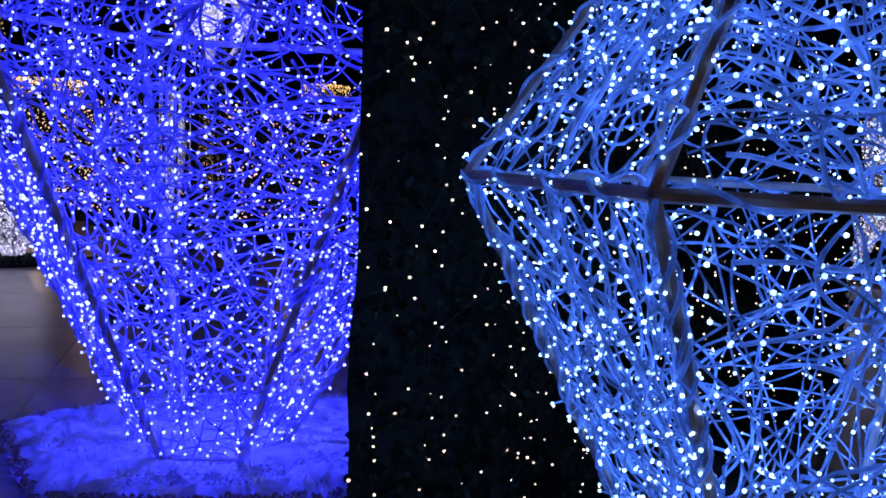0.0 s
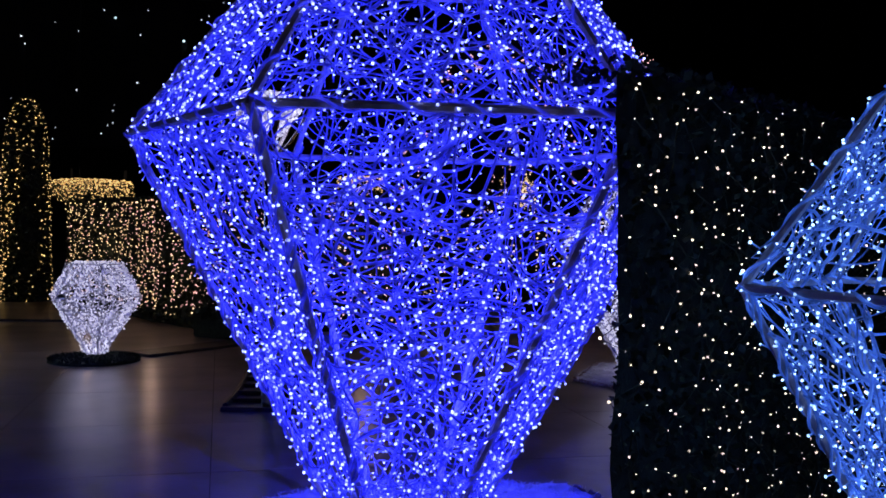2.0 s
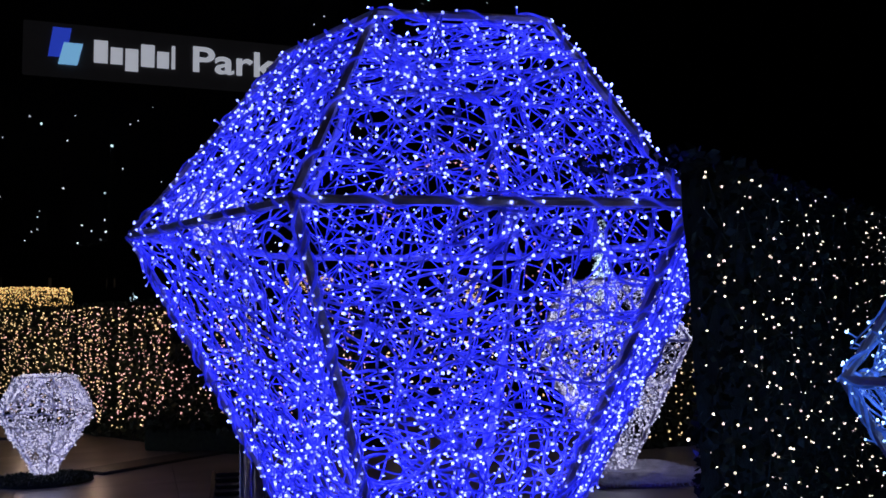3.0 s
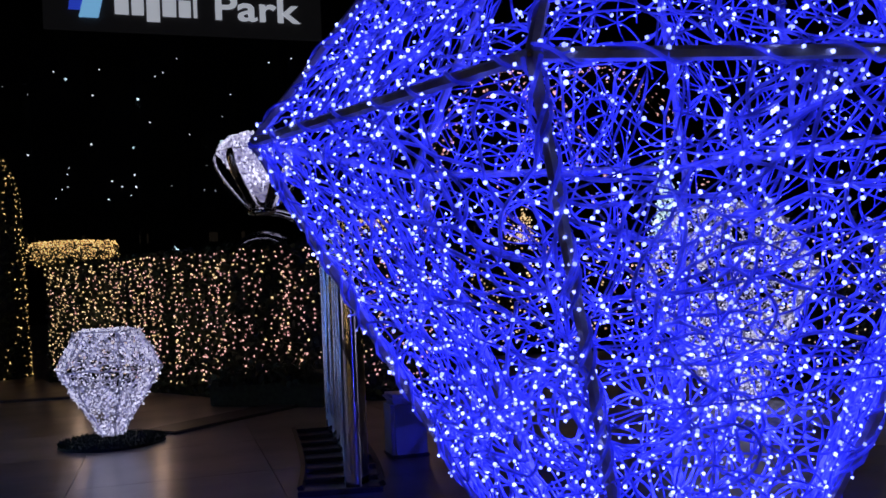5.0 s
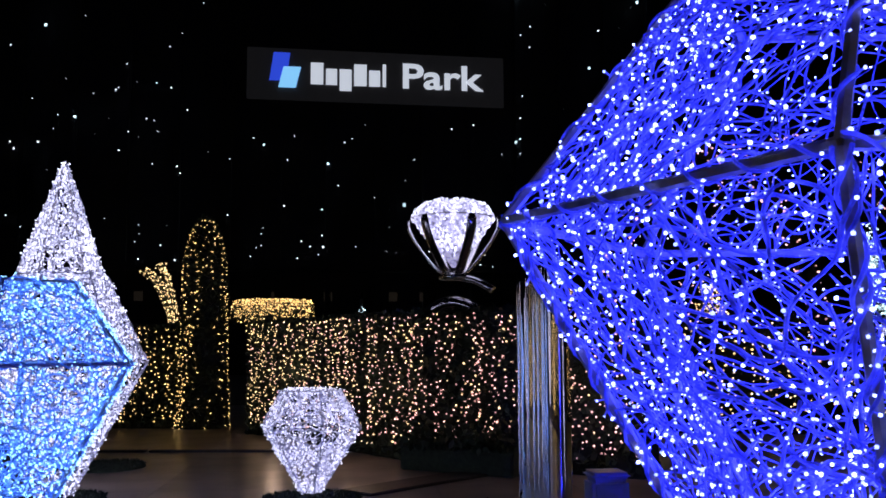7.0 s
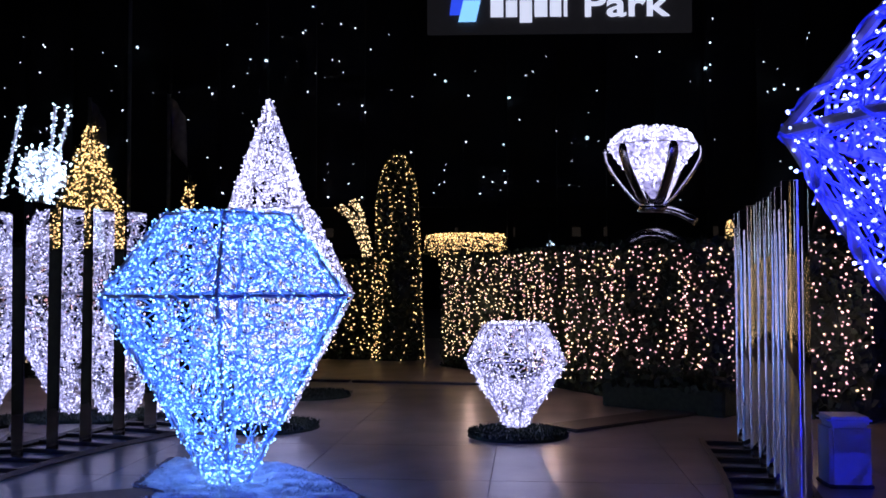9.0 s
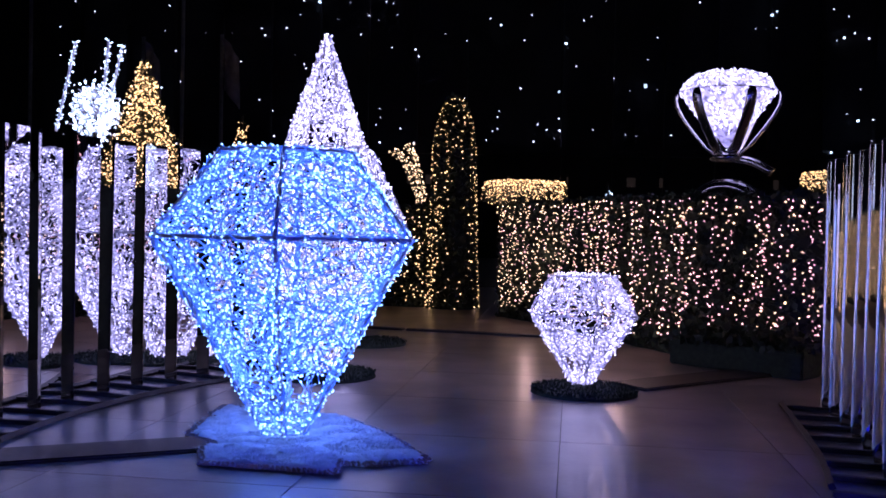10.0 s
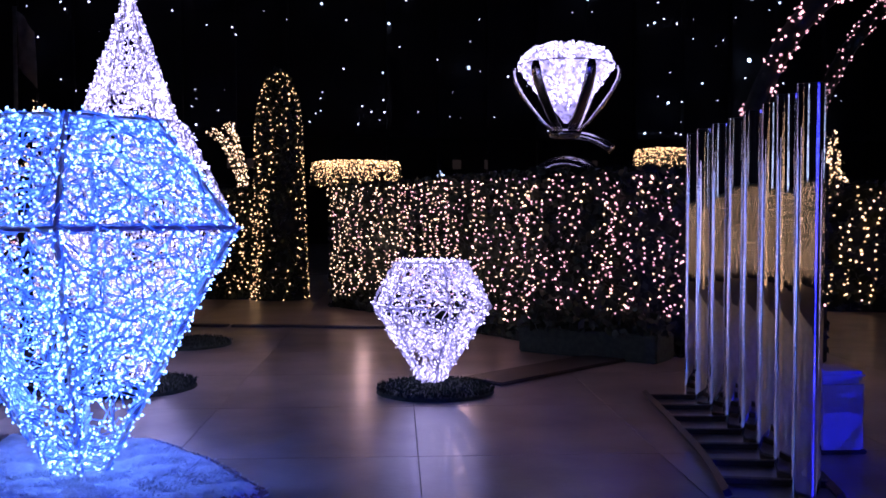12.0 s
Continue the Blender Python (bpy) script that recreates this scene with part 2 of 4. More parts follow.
def gem(label, where, turn, waist, crown, foot, cord_mat, diode_mat, seed, density=26, gap=0.085, cord_r=0.0075, bulb_r=0.010,
        bar_r=0.017, group="gem sculptures", lean=(0.0, 0.0), close=False, fill=0.6, halo_mat=None):
    """A six-sided gem of steel bars, wound with diode wire. waist, crown, foot: (radius, height)."""
    rng = np.random.default_rng(seed)
    root = thing("gem_sculpture", where, label, "light sculpture", group)

    def ring(rz):
        return [np.array([rz[0] * math.cos(math.radians(turn + 60 * k)), rz[0] * math.sin(math.radians(turn + 60 * k)), rz[1]]) for k in range(6)]

    W, C, F = ring(waist), ring(crown), [p + np.array([*lean, 0]) for p in ring(foot)]
    lines, fine = [], []
    heart = np.array([0, 0, crown[1]])
    for k in range(6):
        j = (k + 1) % 6
        for a, b in ((W[k], W[j]), (C[k], C[j]), (F[k], F[j]), (W[k], C[k]), (W[k], F[k])):
            bar(a, b, bar_r if a[2] > 0.2 or b[2] > 0.2 else bar_r * 0.5, STEEL_GREY, root)
        for quad, dens in (((W[k], W[j], C[j], C[k]), density), ((F[k], F[j], W[j], W[k]), density), ((C[k], C[j], heart, heart), density * 0.8)):
            lines += wander(quad, dens * 0.5, rng, curl=0.42)
            fine += wander(quad, dens * fill, rng, curl=0.13)
        for rail in ((W[k], W[j]), (C[k], C[j]), (F[k], W[k]), (F[k], W[k]), (F[k], W[k]), (W[k], C[k])):
            # a cord wound round the bar
            t, d = np.linspace(0, 1, 70), rail[1] - rail[0]
            u = np.cross(d, (0.2, 0.3, 0.9))
            u /= np.linalg.norm(u)
            w = np.cross(d, u) / np.linalg.norm(d)
            ang = 2 * math.pi * (t * np.linalg.norm(d) * rng.uniform(3, 5) + rng.uniform()) + 0.5 * np.sin(9 * t)
            rad = bar_r + cord_r * (0.6 + 0.6 * np.abs(np.sin(7 * t + k)))
            lines.append(list(rail[0] + d * t[:, None] + (u * np.cos(ang)[:, None] + w * np.sin(ang)[:, None]) * rad[:, None]))
    # loops round the foot
    for h in np.linspace(0.0, 0.16, 7):
        hoop = [F[k % 6] * (1 - h) + W[k % 6] * h for k in range(7)]
        for a, b in zip(hoop, hoop[1:]):
            fine.append(list(a + (b - a) * np.linspace(0, 1, 10)[:, None] + rng.normal(size=(10, 3)) * 0.012))
    v, f = tubes(lines, cord_r, 4)
    v2, f2 = tubes(fine, cord_r * 0.55, 4)
    f += [[i + len(v) for i in face] for face in f2]
    part("light_cord", as_mesh("light_cord", v + v2, f, cord_mat, True), root, "tangled diode wire with painted-in glow")
    spots = strewn(lines + fine, gap, rng, 0.0 if halo_mat else 0.012)
    if halo_mat:
        # each diode stands off its cord on an added stem, glowing as its halo
        stems, tips = [], []
        middle = np.array([0, 0, waist[1]])
        for p in spots:
            out = p - middle
            way = rng.normal(size=3) + 0.8 * out / np.linalg.norm(out)
            tip = p + way / np.linalg.norm(way) * rng.uniform(0.014, 0.038)
            stems.append([p, tip])
            tips.append(tip)
        v, f = tubes(stems, bulb_r * 0.6, 3)
        part("stem_chain", as_mesh("stem_chain", v, f, halo_mat), root, "short added stems that glow as diode halos")
        spots = tips
    v, f = bulbs(spots, bulb_r, rng, 1.3, 0.25, close)
    part("diode_chain", as_mesh("diode_chain", v, f, diode_mat), root, "tiny bright diodes")
    return root


def fur_rug(label, corners, thick, seed, base=0.0):
    """A shaggy pelt with an uneven outline."""
    rng = np.random.default_rng(seed)
    cs = np.array(corners, float)
    mid = cs.mean(axis=0)
    root = thing("fur_rug", (mid[0], mid[1], base), label, "rug", "fur rugs")
    per, rings = 26, 22
    loop = []
    for k in range(len(cs)):
        a, b = cs[k] - mid, cs[(k + 1) % len(cs)] - mid
        for s in range(per):
            t = s / per
            p = a + (b - a) * t
            p = p * (1 + 0.03 * noise.noise(Vector((t * 7, k * 3.1, seed))) + 0.012 * math.sin(9 * math.pi * t + k) + 0.011 * rng.normal())
            loop.append(p)
    m = len(loop)
    verts, faces = [(0, 0, thick)], []
    for r in range(1, rings + 1):
        s = r / rings
        for p in loop:
            q = p * s
            z = thick * (1 - max(0, (s - 0.86) / 0.14) ** 2) * (0.82 + 0.55 * noise.noise(Vector((q[0] * 5, q[1] * 5, seed))))
            z += 0.009 * noise.noise(Vector((q[0] * 28, q[1] * 28, seed + 3)))
            verts.append((q[0], q[1], max(z, 0.004) if s < 1 else 0.004))
    for i in range(m):
        faces.append((0, 1 + i, 1 + (i + 1) % m))
        for r in range(rings - 1):
            a, b = 1 + r * m, 1 + (r + 1) * m
            faces.append((a + i, b + i, b + (i + 1) % m, a + (i + 1) % m))
    part("pelt", as_mesh("pelt", verts, faces, FUR, True), root)
    # tufts of hair
    tv, tf = [], []
    for _ in range(5200):
        k = int(rng.integers(m))
        s = math.sqrt(rng.uniform(0.02, 1.04))
        q = loop[k] * s
        lean = rng.normal(size=2) * 0.018 + (loop[k] / np.linalg.norm(loop[k])) * 0.012
        z = thick * (0.95 if s < 0.9 else 0.35)
        b = len(tv)
        h = rng.uniform(0.008, 0.022)
        tv += [(q[0] - 0.006, q[1], z * 0.8), (q[0] + 0.006, q[1] + 0.004, z * 0.8), (q[0], q[1] - 0.006, z * 0.8), (q[0] + lean[0], q[1] + lean[1], z * 0.8 + h)]
        tf += [(b, b + 1, b + 3), (b + 1, b + 2, b + 3), (b + 2, b, b + 3)]
    part("fur_nap", as_mesh("fur_nap", tv, tf, FUR), root, "loose tufts of white fur")
    ev, ef = [], []
    for p in loop * 14:
        q = p * rng.uniform(0.97, 1.0) + rng.normal(size=2) * 0.006
        out = p / np.linalg.norm(p) * rng.uniform(0.006, 0.02) + rng.normal(size=2) * 0.006
        b, z = len(ev), thick * rng.uniform(0.05, 0.5)
        ev += [(q[0] - 0.007, q[1], z), (q[0] + 0.007, q[1] + 0.005, z), (q[0], q[1] - 0.004, z + 0.012), (q[0] + out[0], q[1] + out[1], max(0.004, z - 0.015))]
        ef += [(b, b + 1, b + 3), (b + 1, b + 2, b + 3), (b + 2, b, b + 3)]
    fringe = part("fringe", as_mesh("fringe", ev, ef, FRINGE), root, "rosy brown matted fringe")
    fringe["kind"] = "stuff"
    return root


def turf_disc(where, radius, seed):
    """A round low mat of dark artificial turf."""
    rng = np.random.default_rng(seed)
    root = thing("turf_mat", where, "round dark green artificial turf mat on stone floor", "mat", "turf mats")
    verts, faces, n = [(0, 0, 0.045)], [], 48
    for s, z in ((0.5, 0.045), (0.85, 0.042), (0.97, 0.03), (1.0, 0.0)):
        for k in range(n):
            a = 2 * math.pi * k / n
            verts.append((radius * s * math.cos(a), radius * s * math.sin(a), z))
    faces += [(0, 1 + k, 1 + (k + 1) % n) for k in range(n)]
    for r in range(3):
        for k in range(n):
            a, b = 1 + r * n, 1 + (r + 1) * n
            faces.append((a + k, b + k, b + (k + 1) % n, a + (k + 1) % n))
    part("mat_base", as_mesh("mat_base", verts, faces, TURF), root)
    tv, tf = [], []
    for _ in range(1500):
        a, s = rng.uniform(0, 2 * math.pi), math.sqrt(rng.uniform(0, 1))
        x, y, h = radius * s * math.cos(a), radius * s * math.sin(a), rng.uniform(0.025, 0.05)
        b = len(tv)
        tv += [(x - 0.008, y, 0.03), (x + 0.008, y + 0.003, 0.03), (x + rng.normal() * 0.015, y + rng.normal() * 0.015, 0.03 + h)]
        tf.append((b, b + 1, b + 2))
    part("turf_nap", as_mesh("turf_nap", tv, tf, TURF), root)
    return root


def leaves(points, normals, size, rng):
    verts, faces = [], []
    for p, n in zip(points, normals):
        d = rng.normal(size=3) + 0.7 * np.asarray(n)
        d /= np.linalg.norm(d)
        u = np.cross(d, rng.normal(size=3))
        u /= np.linalg.norm(u)
        s = size * rng.uniform(0.6, 1.3)
        b = len(verts)
        verts += [p - u * s * 0.45, p + d * s * 0.7 + u * 0.1 * s, p + u * s * 0.45, p - d * s * 0.5]
        faces.append((b, b + 1, b + 2, b + 3))
    return verts, faces


def hedge(label, line, thick, height, seed, diode_mat, dots, dot_r, foot=0.25, leaf=0.07, leaf_count=5000, second=None, back=None, scatter=0.04, mix=(0.5, 0.5), round_ones=False):
    """A clipped hedge along a polyline, its front face on the line, hung with strings of lights."""
    rng = np.random.default_rng(seed)
    ln = [np.array(p, float) for p in line]
    root = thing("hedge", (ln[0][0], ln[0][1], 0), label, "hedge", "lit hedges")
    o = np.array([ln[0][0], ln[0][1], 0.0])
    verts, faces = [], []
    cells = []
    for a, b in zip(ln, ln[1:]):
        d = b - a
        L = np.linalg.norm(d)
        t = d / L
        n = np.array([t[1], -t[0]])
        cells.append((a, t, n, L))
    # core: a knobbly block for each stretch
    for a, t, n, L in cells:
        nu, nv = max(2, int(L / 0.18)), int(height / 0.18)

        def grid(fn, nu, nv):
            base = len(verts)
            for i in range(nu + 1):
                for j in range(nv + 1):
                    verts.append(fn(i / nu, j / nv))
            for i in range(nu):
                for j in range(nv):
                    k = base + i * (nv + 1) + j
                    faces.append((k, k + nv + 1, k + nv + 2, k + 1))

        def at(s, depth, z):
            p = a + t * s * L + (np.array(back) if back else -n) * depth
            k = noise.noise(Vector((p[0] * 2.3, p[1] * 2.3, z * 2.3 + seed))) * 0.05
            q = p + n * k
            return (q[0] - o[0], q[1] - o[1], max(0, z + k * (z > height * 0.9)))

        grid(lambda s, v: at(s, 0, v * height), nu, nv)
        grid(lambda s, v: at(1 - s, thick, v * height), nu, nv)
        grid(lambda s, v: at(s, v * thick, height), nu, 4)
        grid(lambda s, v: at(0, (1 - s) * thick, v * height), 4, nv)
        grid(lambda s, v: at(1, s * thick, v * height), 4, nv)
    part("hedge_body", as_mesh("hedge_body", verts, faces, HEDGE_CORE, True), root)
    total = sum(c[3] for c in cells)
    pts, nrm = [], []
    for a, t, n, L in cells:
        for _ in range(int(leaf_count * L / total)):
            s, z = rng.uniform(0, L), rng.uniform(0.02, height + 0.03)
            dep = rng.normal() * 0.02
            if rng.uniform() < 0.15:
                z, dep = height + rng.uniform(0, 0.06), -rng.uniform(0, thick)
            p = a + t * s + n * (0.03 + dep)
            pts.append(np.array([p[0] - o[0], p[1] - o[1], z]))
            nrm.append(np.array([n[0], n[1], 0.2]))
        for _ in range(int(0.12 * leaf_count / len(cells))):
            side = 0 if rng.uniform() < 0.5 else L
            p = a + t * side + (np.array(back) if back else -n) * rng.uniform(0, thick)
            pts.append(np.array([p[0] - o[0], p[1] - o[1], rng.uniform(0.02, height)]))
            nrm.append(np.array([t[0], t[1], 0.2]))
    v, f = leaves(pts, nrm, leaf, rng)
    part("foliage", as_mesh("foliage", v, f, HEDGE), root, "small dark green leaves")
    # hanging strings of lights
    spots, strings = [[], []], []
    gone = 0.0
    for a, t, n, L in cells:
        s = 0.05
        while s < L:
            share = mix[0] + (mix[1] - mix[0]) * (gone + s) / total
            z, drift = height + 0.04, 0.0
            low = foot + rng.uniform(0, 0.2)
            line3 = []
            while z > low:
                z -= rng.uniform(0.55, 1.6) / dots
                drift = 0.8 * drift + rng.normal() * scatter
                p = a + t * (s + drift) + n * (0.055 + rng.uniform(0, 0.03))
                q = np.array([p[0] - o[0], p[1] - o[1], z])
                line3.append(q)
                if rng.uniform() < 0.85:
                    spots[int(rng.uniform() < share and second is not None)].append(q)
            if len(line3) > 1:
                strings.append(line3)
            s += rng.uniform(0.6, 1.5) / dots
        gone += L
    v, f = tubes(strings, 0.003, 3)
    part("light_string", as_mesh("light_string", v, f, WIRE_GREEN), root, "thin dark green wire")
    for pts, mat in zip(spots, (diode_mat, second)):
        if pts:
            v, f = bulbs(pts, dot_r, rng, 1.2, 0.35, round_ones)
            part("bulb_chain", as_mesh("bulb_chain", v, f, mat), root, "tiny glowing bulbs")
    return root


def rounded_post(wide, deep, tall, n=48, power=5.0):
    """An upright mirror post with bulging faces and soft corners, closed at both ends."""
    bend = lambda c: math.copysign(abs(c) ** (2 / power), c)
    verts = [(wide / 2 * bend(math.cos(2 * math.pi * k / n)), deep / 2 * bend(math.sin(2 * math.pi * k / n)), z) for z in (0.0, tall) for k in range(n)]
    verts += verts
    faces = [(k, (k + 1) % n, n + (k + 1) % n, n + k) for k in range(n)] + [tuple(range(2 * n, 3 * n))[::-1], tuple(range(3 * n, 4 * n))]
    me = as_mesh("mirror_post", verts, faces, MIRROR, True)
    me.polygons[n].use_smooth = me.polygons[n + 1].use_smooth = False
    return me


def mirror_fence(label, line, post_w, gap, height, inward, seed, twist=0.0, depth=0.16, sway=1.2, rounded=False):
    """Upright mirror-polished box posts on a black ladder frame that lies on the floor."""
    rng = np.random.default_rng(seed)
    ln = [np.array(p, float) for p in line]
    root = thing("mirror_fence", (ln[0][0], ln[0][1], 0), label, "mirror fence", "mirror fences")
    o = ln[0]
    mesh = rounded_post(post_w, depth, height) if rounded else box(post_w, depth, height, MIRROR, 0.004, "mirror_post")
    lens = [np.linalg.norm(b - a) for a, b in zip(ln, ln[1:])]
    total, s = sum(lens), post_w / 2
    rails = [[], []]
    rung = box(0.05, 0.62, 0.04, BLACK_STEEL, 0.004, "rung")
    while s < total:
        r, k = s, 0
        while k < len(lens) - 1 and r > lens[k]:
            r -= lens[k]
            k += 1
        t = (ln[k + 1] - ln[k]) / lens[k]
        p = ln[k] + t * r - o
        n = np.array([t[1], -t[0]]) * inward
        ob = part("mirror_post", mesh, root)
        ob.matrix_local = Matrix.Translation((p[0], p[1], 0.0)) @ pose(0, 0, 0, rng.normal() * 0.25, rng.normal() * 0.25, math.degrees(math.atan2(t[1], t[0])) + twist + rng.normal() * sway)
        q = p + n * 0.12
        ob = part("rung", rung, root)
        ob.matrix_local = Matrix.Translation((q[0] + t[0] * 0.17, q[1] + t[1] * 0.17, 0.0)) @ pose(0, 0, 0, 0, 0, math.degrees(math.atan2(t[1], t[0])))
        for side, off in zip(rails, (0.42, -0.19)):
            c = p + n * off
            side.append((c[0], c[1], 0.02))
        s += post_w + gap
    for side in rails:
        v, f = tubes([side], 0.03, 4)
        part("base_rail", as_mesh("base_rail", v, f, BLACK_STEEL), root, "black steel base rail")
    return root


def cone_tree(name, label, where, radius, height, body_mat, diode_mat, count, dot_r, seed, tiers=0, lift=0.0):
    """A conical tree of boughs, densely lit."""
    rng = np.random.default_rng(seed)
    root = thing(name, where, label, "lit tree", "lit trees")
    v, f = tubes([[(0, 0, 0), (0, 0, lift + height * 0.5), (0, 0, lift + height)]], 0.04, 6)
    part("trunk", as_mesh("trunk", v, f, BLACK_STEEL), root)
    boughs, spots, lf, nr = [], [], [], []
    for _ in range(int(count / 4)):
        z = 1 - math.sqrt(rng.uniform(0, 1))
        a = rng.uniform(0, 2 * math.pi)
        r = radius * (1 - z) * rng.uniform(0.86, 1.06)
        if tiers:
            r *= 0.62 + 0.5 * (1 - (z * tiers) % 1.0)
        tip = np.array([r * math.cos(a), r * math.sin(a), lift + z * height])
        root_p = np.array([0, 0, lift + min(1.0, z + 0.05) * height])
        boughs.append([root_p, root_p * 0.5 + tip * 0.5 + np.array([0, 0, 0.03]), tip])
        for _ in range(4):
            k = rng.uniform(0.5, 1.0)
            q = root_p * (1 - k) + tip * k + rng.normal(size=3) * 0.05
            spots.append(q)
            lf.append(q + rng.normal(size=3) * 0.03), nr.append(np.array([math.cos(a), math.sin(a), 0.3]))
    v, f = tubes(boughs, 0.008, 3)
    part("bough_frame", as_mesh("bough_frame", v, f, WIRE_GREEN), root)
    v, f = leaves(lf, nr, 0.07, rng)
    part("foliage", as_mesh("foliage", v, f, body_mat), root)
    v, f = bulbs(spots, dot_r, rng, 1.2, 0.3)
    part("bulb_chain", as_mesh("bulb_chain", v, f, diode_mat), root)
    return root


# ---- ground ----
ground_mesh = as_mesh("ground", [(-400, -300, -0.014), (400, -300, -0.014), (400, 500, -0.014), (-400, 500, -0.014)], [(0, 1, 2, 3)], GROUT)
ground = tagged(new("ground", ground_mesh), "dark jointed ground under polished stone slabs", "ground", kind="structure")

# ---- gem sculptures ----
gem("tall deep blue gem sculpture of diode wire on fur", (-1.085, 4.44, 0), 185.4, (1.55, 2.10), (0.80, 3.045), (0.35, 0.07),
    CORD_GLOW_BLUE, DIODE_BLUE, 11, density=29, gap=0.165, cord_r=0.0064, bulb_r=0.0064, bar_r=0.02, lean=(-0.05, -0.14), close=True, fill=0.95, halo_mat=STEM_HALO_BLUE)
gem("azure blue gem sculpture wound with diode wire beside the dark hedge", (0.92, 2.25, 0), 169.6, (0.93, 1.445), (0.50, 2.08), (0.16, 0.02),
    CORD_GLOW_AZURE, DIODE_AZURE_BRIGHT, 12, density=32, gap=0.12, cord_r=0.0052, bulb_r=0.0049, bar_r=0.014, close=True, fill=0.95, halo_mat=STEM_HALO_AZURE)
gem("azure blue gem sculpture of diode wire on white fur", (-6.656, 7.391, 0), 236.1, (1.02, 1.505), (0.53, 2.122), (0.16, 0.06),
    CORD_GLOW_AZURE, DIODE_AZURE, 13, density=36, gap=0.085, cord_r=0.0066, bulb_r=0.0084, bar_r=0.016, halo_mat=STEM_HALO_AZURE)
gem("small white gem sculpture wound with diode wire on a turf mat", (-5.19, 10.74, 0), 239.5, (0.56, 0.76), (0.34, 1.15), (0.09, 0.037),
    CORD_GLOW_WHITE, DIODE_WHITE, 14, density=44, gap=0.075, cord_r=0.0060, bulb_r=0.0080, bar_r=0.006)
gem("white gem sculpture wound with diode wire behind an azure one", (-7.85, 10.2, 0), 215, (0.92, 1.47), (0.46, 2.42), (0.16, 0.04),
    CORD_GLOW_WHITE, DIODE_WHITE, 15, density=36, gap=0.085, cord_r=0.0065, bulb_r=0.0098, bar_r=0.008)
gem("warm white gem sculpture wound with diode wire on a pale rug", (1.3, 10.05, 0), 190, (0.97, 1.47), (0.52, 2.15), (0.16, 0.06),
    CORD_GLOW_WHITE, DIODE_WHITE, 16, density=29, gap=0.075, cord_r=0.0065, bulb_r=0.0092, bar_r=0.016)
gem("white gem sculpture wound with diode wire at the hedge", (4.75, 11.6, 0), 205, (0.97, 1.47), (0.52, 2.15), (0.16, 0.06),
    CORD_GLOW_WHITE, DIODE_WHITE, 17, density=29, gap=0.075, cord_r=0.0065, bulb_r=0.0092, bar_r=0.016)

fur_rug("white fur rug under the deep blue gem sculpture", [(-2.26, 4.47), (-1.67, 3.56), (-1.1, 3.60), (-0.45, 3.74), (0.3, 4.4), (-0.1, 5.2), (-0.86, 5.35), (-1.74, 5.12)], 0.075, 3)
fur_rug("white fur rug under the azure gem sculpture", [(-7.36, 7.14), (-6.7, 6.8), (-5.75, 6.9), (-5.40, 7.2), (-5.95, 7.75), (-6.6, 8.2), (-7.75, 8.15)], 0.065, 4)
fur_rug("folded white fur pelt in front of the azure gem sculpture", [(-6.98, 6.80), (-6.72, 6.46), (-5.82, 6.62), (-5.95, 6.98), (-6.5, 7.1)], 0.055, 7, 0.008)
fur_rug("pale fur rug under the warm white gem sculpture", [(0.5, 9.6), (0.9, 9.0), (1.8, 9.0), (2.3, 9.7), (2.0, 10.7), (1.0, 10.9)], 0.06, 5)
fur_rug("pale fur rug under the white gem sculpture", [(3.9, 11.1), (4.3, 10.5), (5.2, 10.6), (5.7, 11.3), (5.3, 12.2), (4.2, 12.3)], 0.06, 6)
turf_disc((-5.10, 10.48, 0), 0.53, 1)
turf_disc((-7.85, 10.15, 0), 0.56, 2)
# same dark disc, set at an unidentified dark spot behind the spire
turf_disc((-8.75, 12.9, 0), 0.6, 3)

# ---- spire ----
def spire(where, seed):
    rng = np.random.default_rng(seed)
    root = thing("spire_sculpture", where, "tall white pointed spire sculpture wound with lights", "light sculpture")
    ring = lambda r, z: [np.array([r * math.cos(math.radians(30 + 60 * k)), r * math.sin(math.radians(30 + 60 * k)), z]) for k in range(6)]
    F, W, T = ring(0.25, 0.05), ring(0.78, 1.75), ring(0.03, 3.89)
    lines = []
    for k in range(6):
        j = (k + 1) % 6
        for a, b in ((W[k], W[j]), (W[k], T[k]), (W[k], F[k])):
            bar(a, b, 0.007, STEEL_GREY, root)
        lines += wander((W[k], W[j], T[j], T[k]), 34, rng)
        for q in (0.2, 0.5, 0.8):
            low, up = W[k] * (1 - q) + W[j] * q, T[k] * (1 - q) + T[j] * q
            lines.append(list(low + (up - low) * np.linspace(0.35, 1, 36)[:, None] + rng.normal(size=(36, 3)) * 0.014))
        lines += wander((F[k], F[j], W[j], W[k]), 26, rng)
    v, f = tubes(lines, 0.0065, 4)
    part("light_cord", as_mesh("light_cord", v, f, CORD_GLOW_WHITE, True), root)
    v, f = bulbs(strewn(lines, 0.06, rng), 0.0108, rng)
    part("diode_chain", as_mesh("diode_chain", v, f, DIODE_WHITE), root)


spire((-8.525, 11.33, 0), 21)

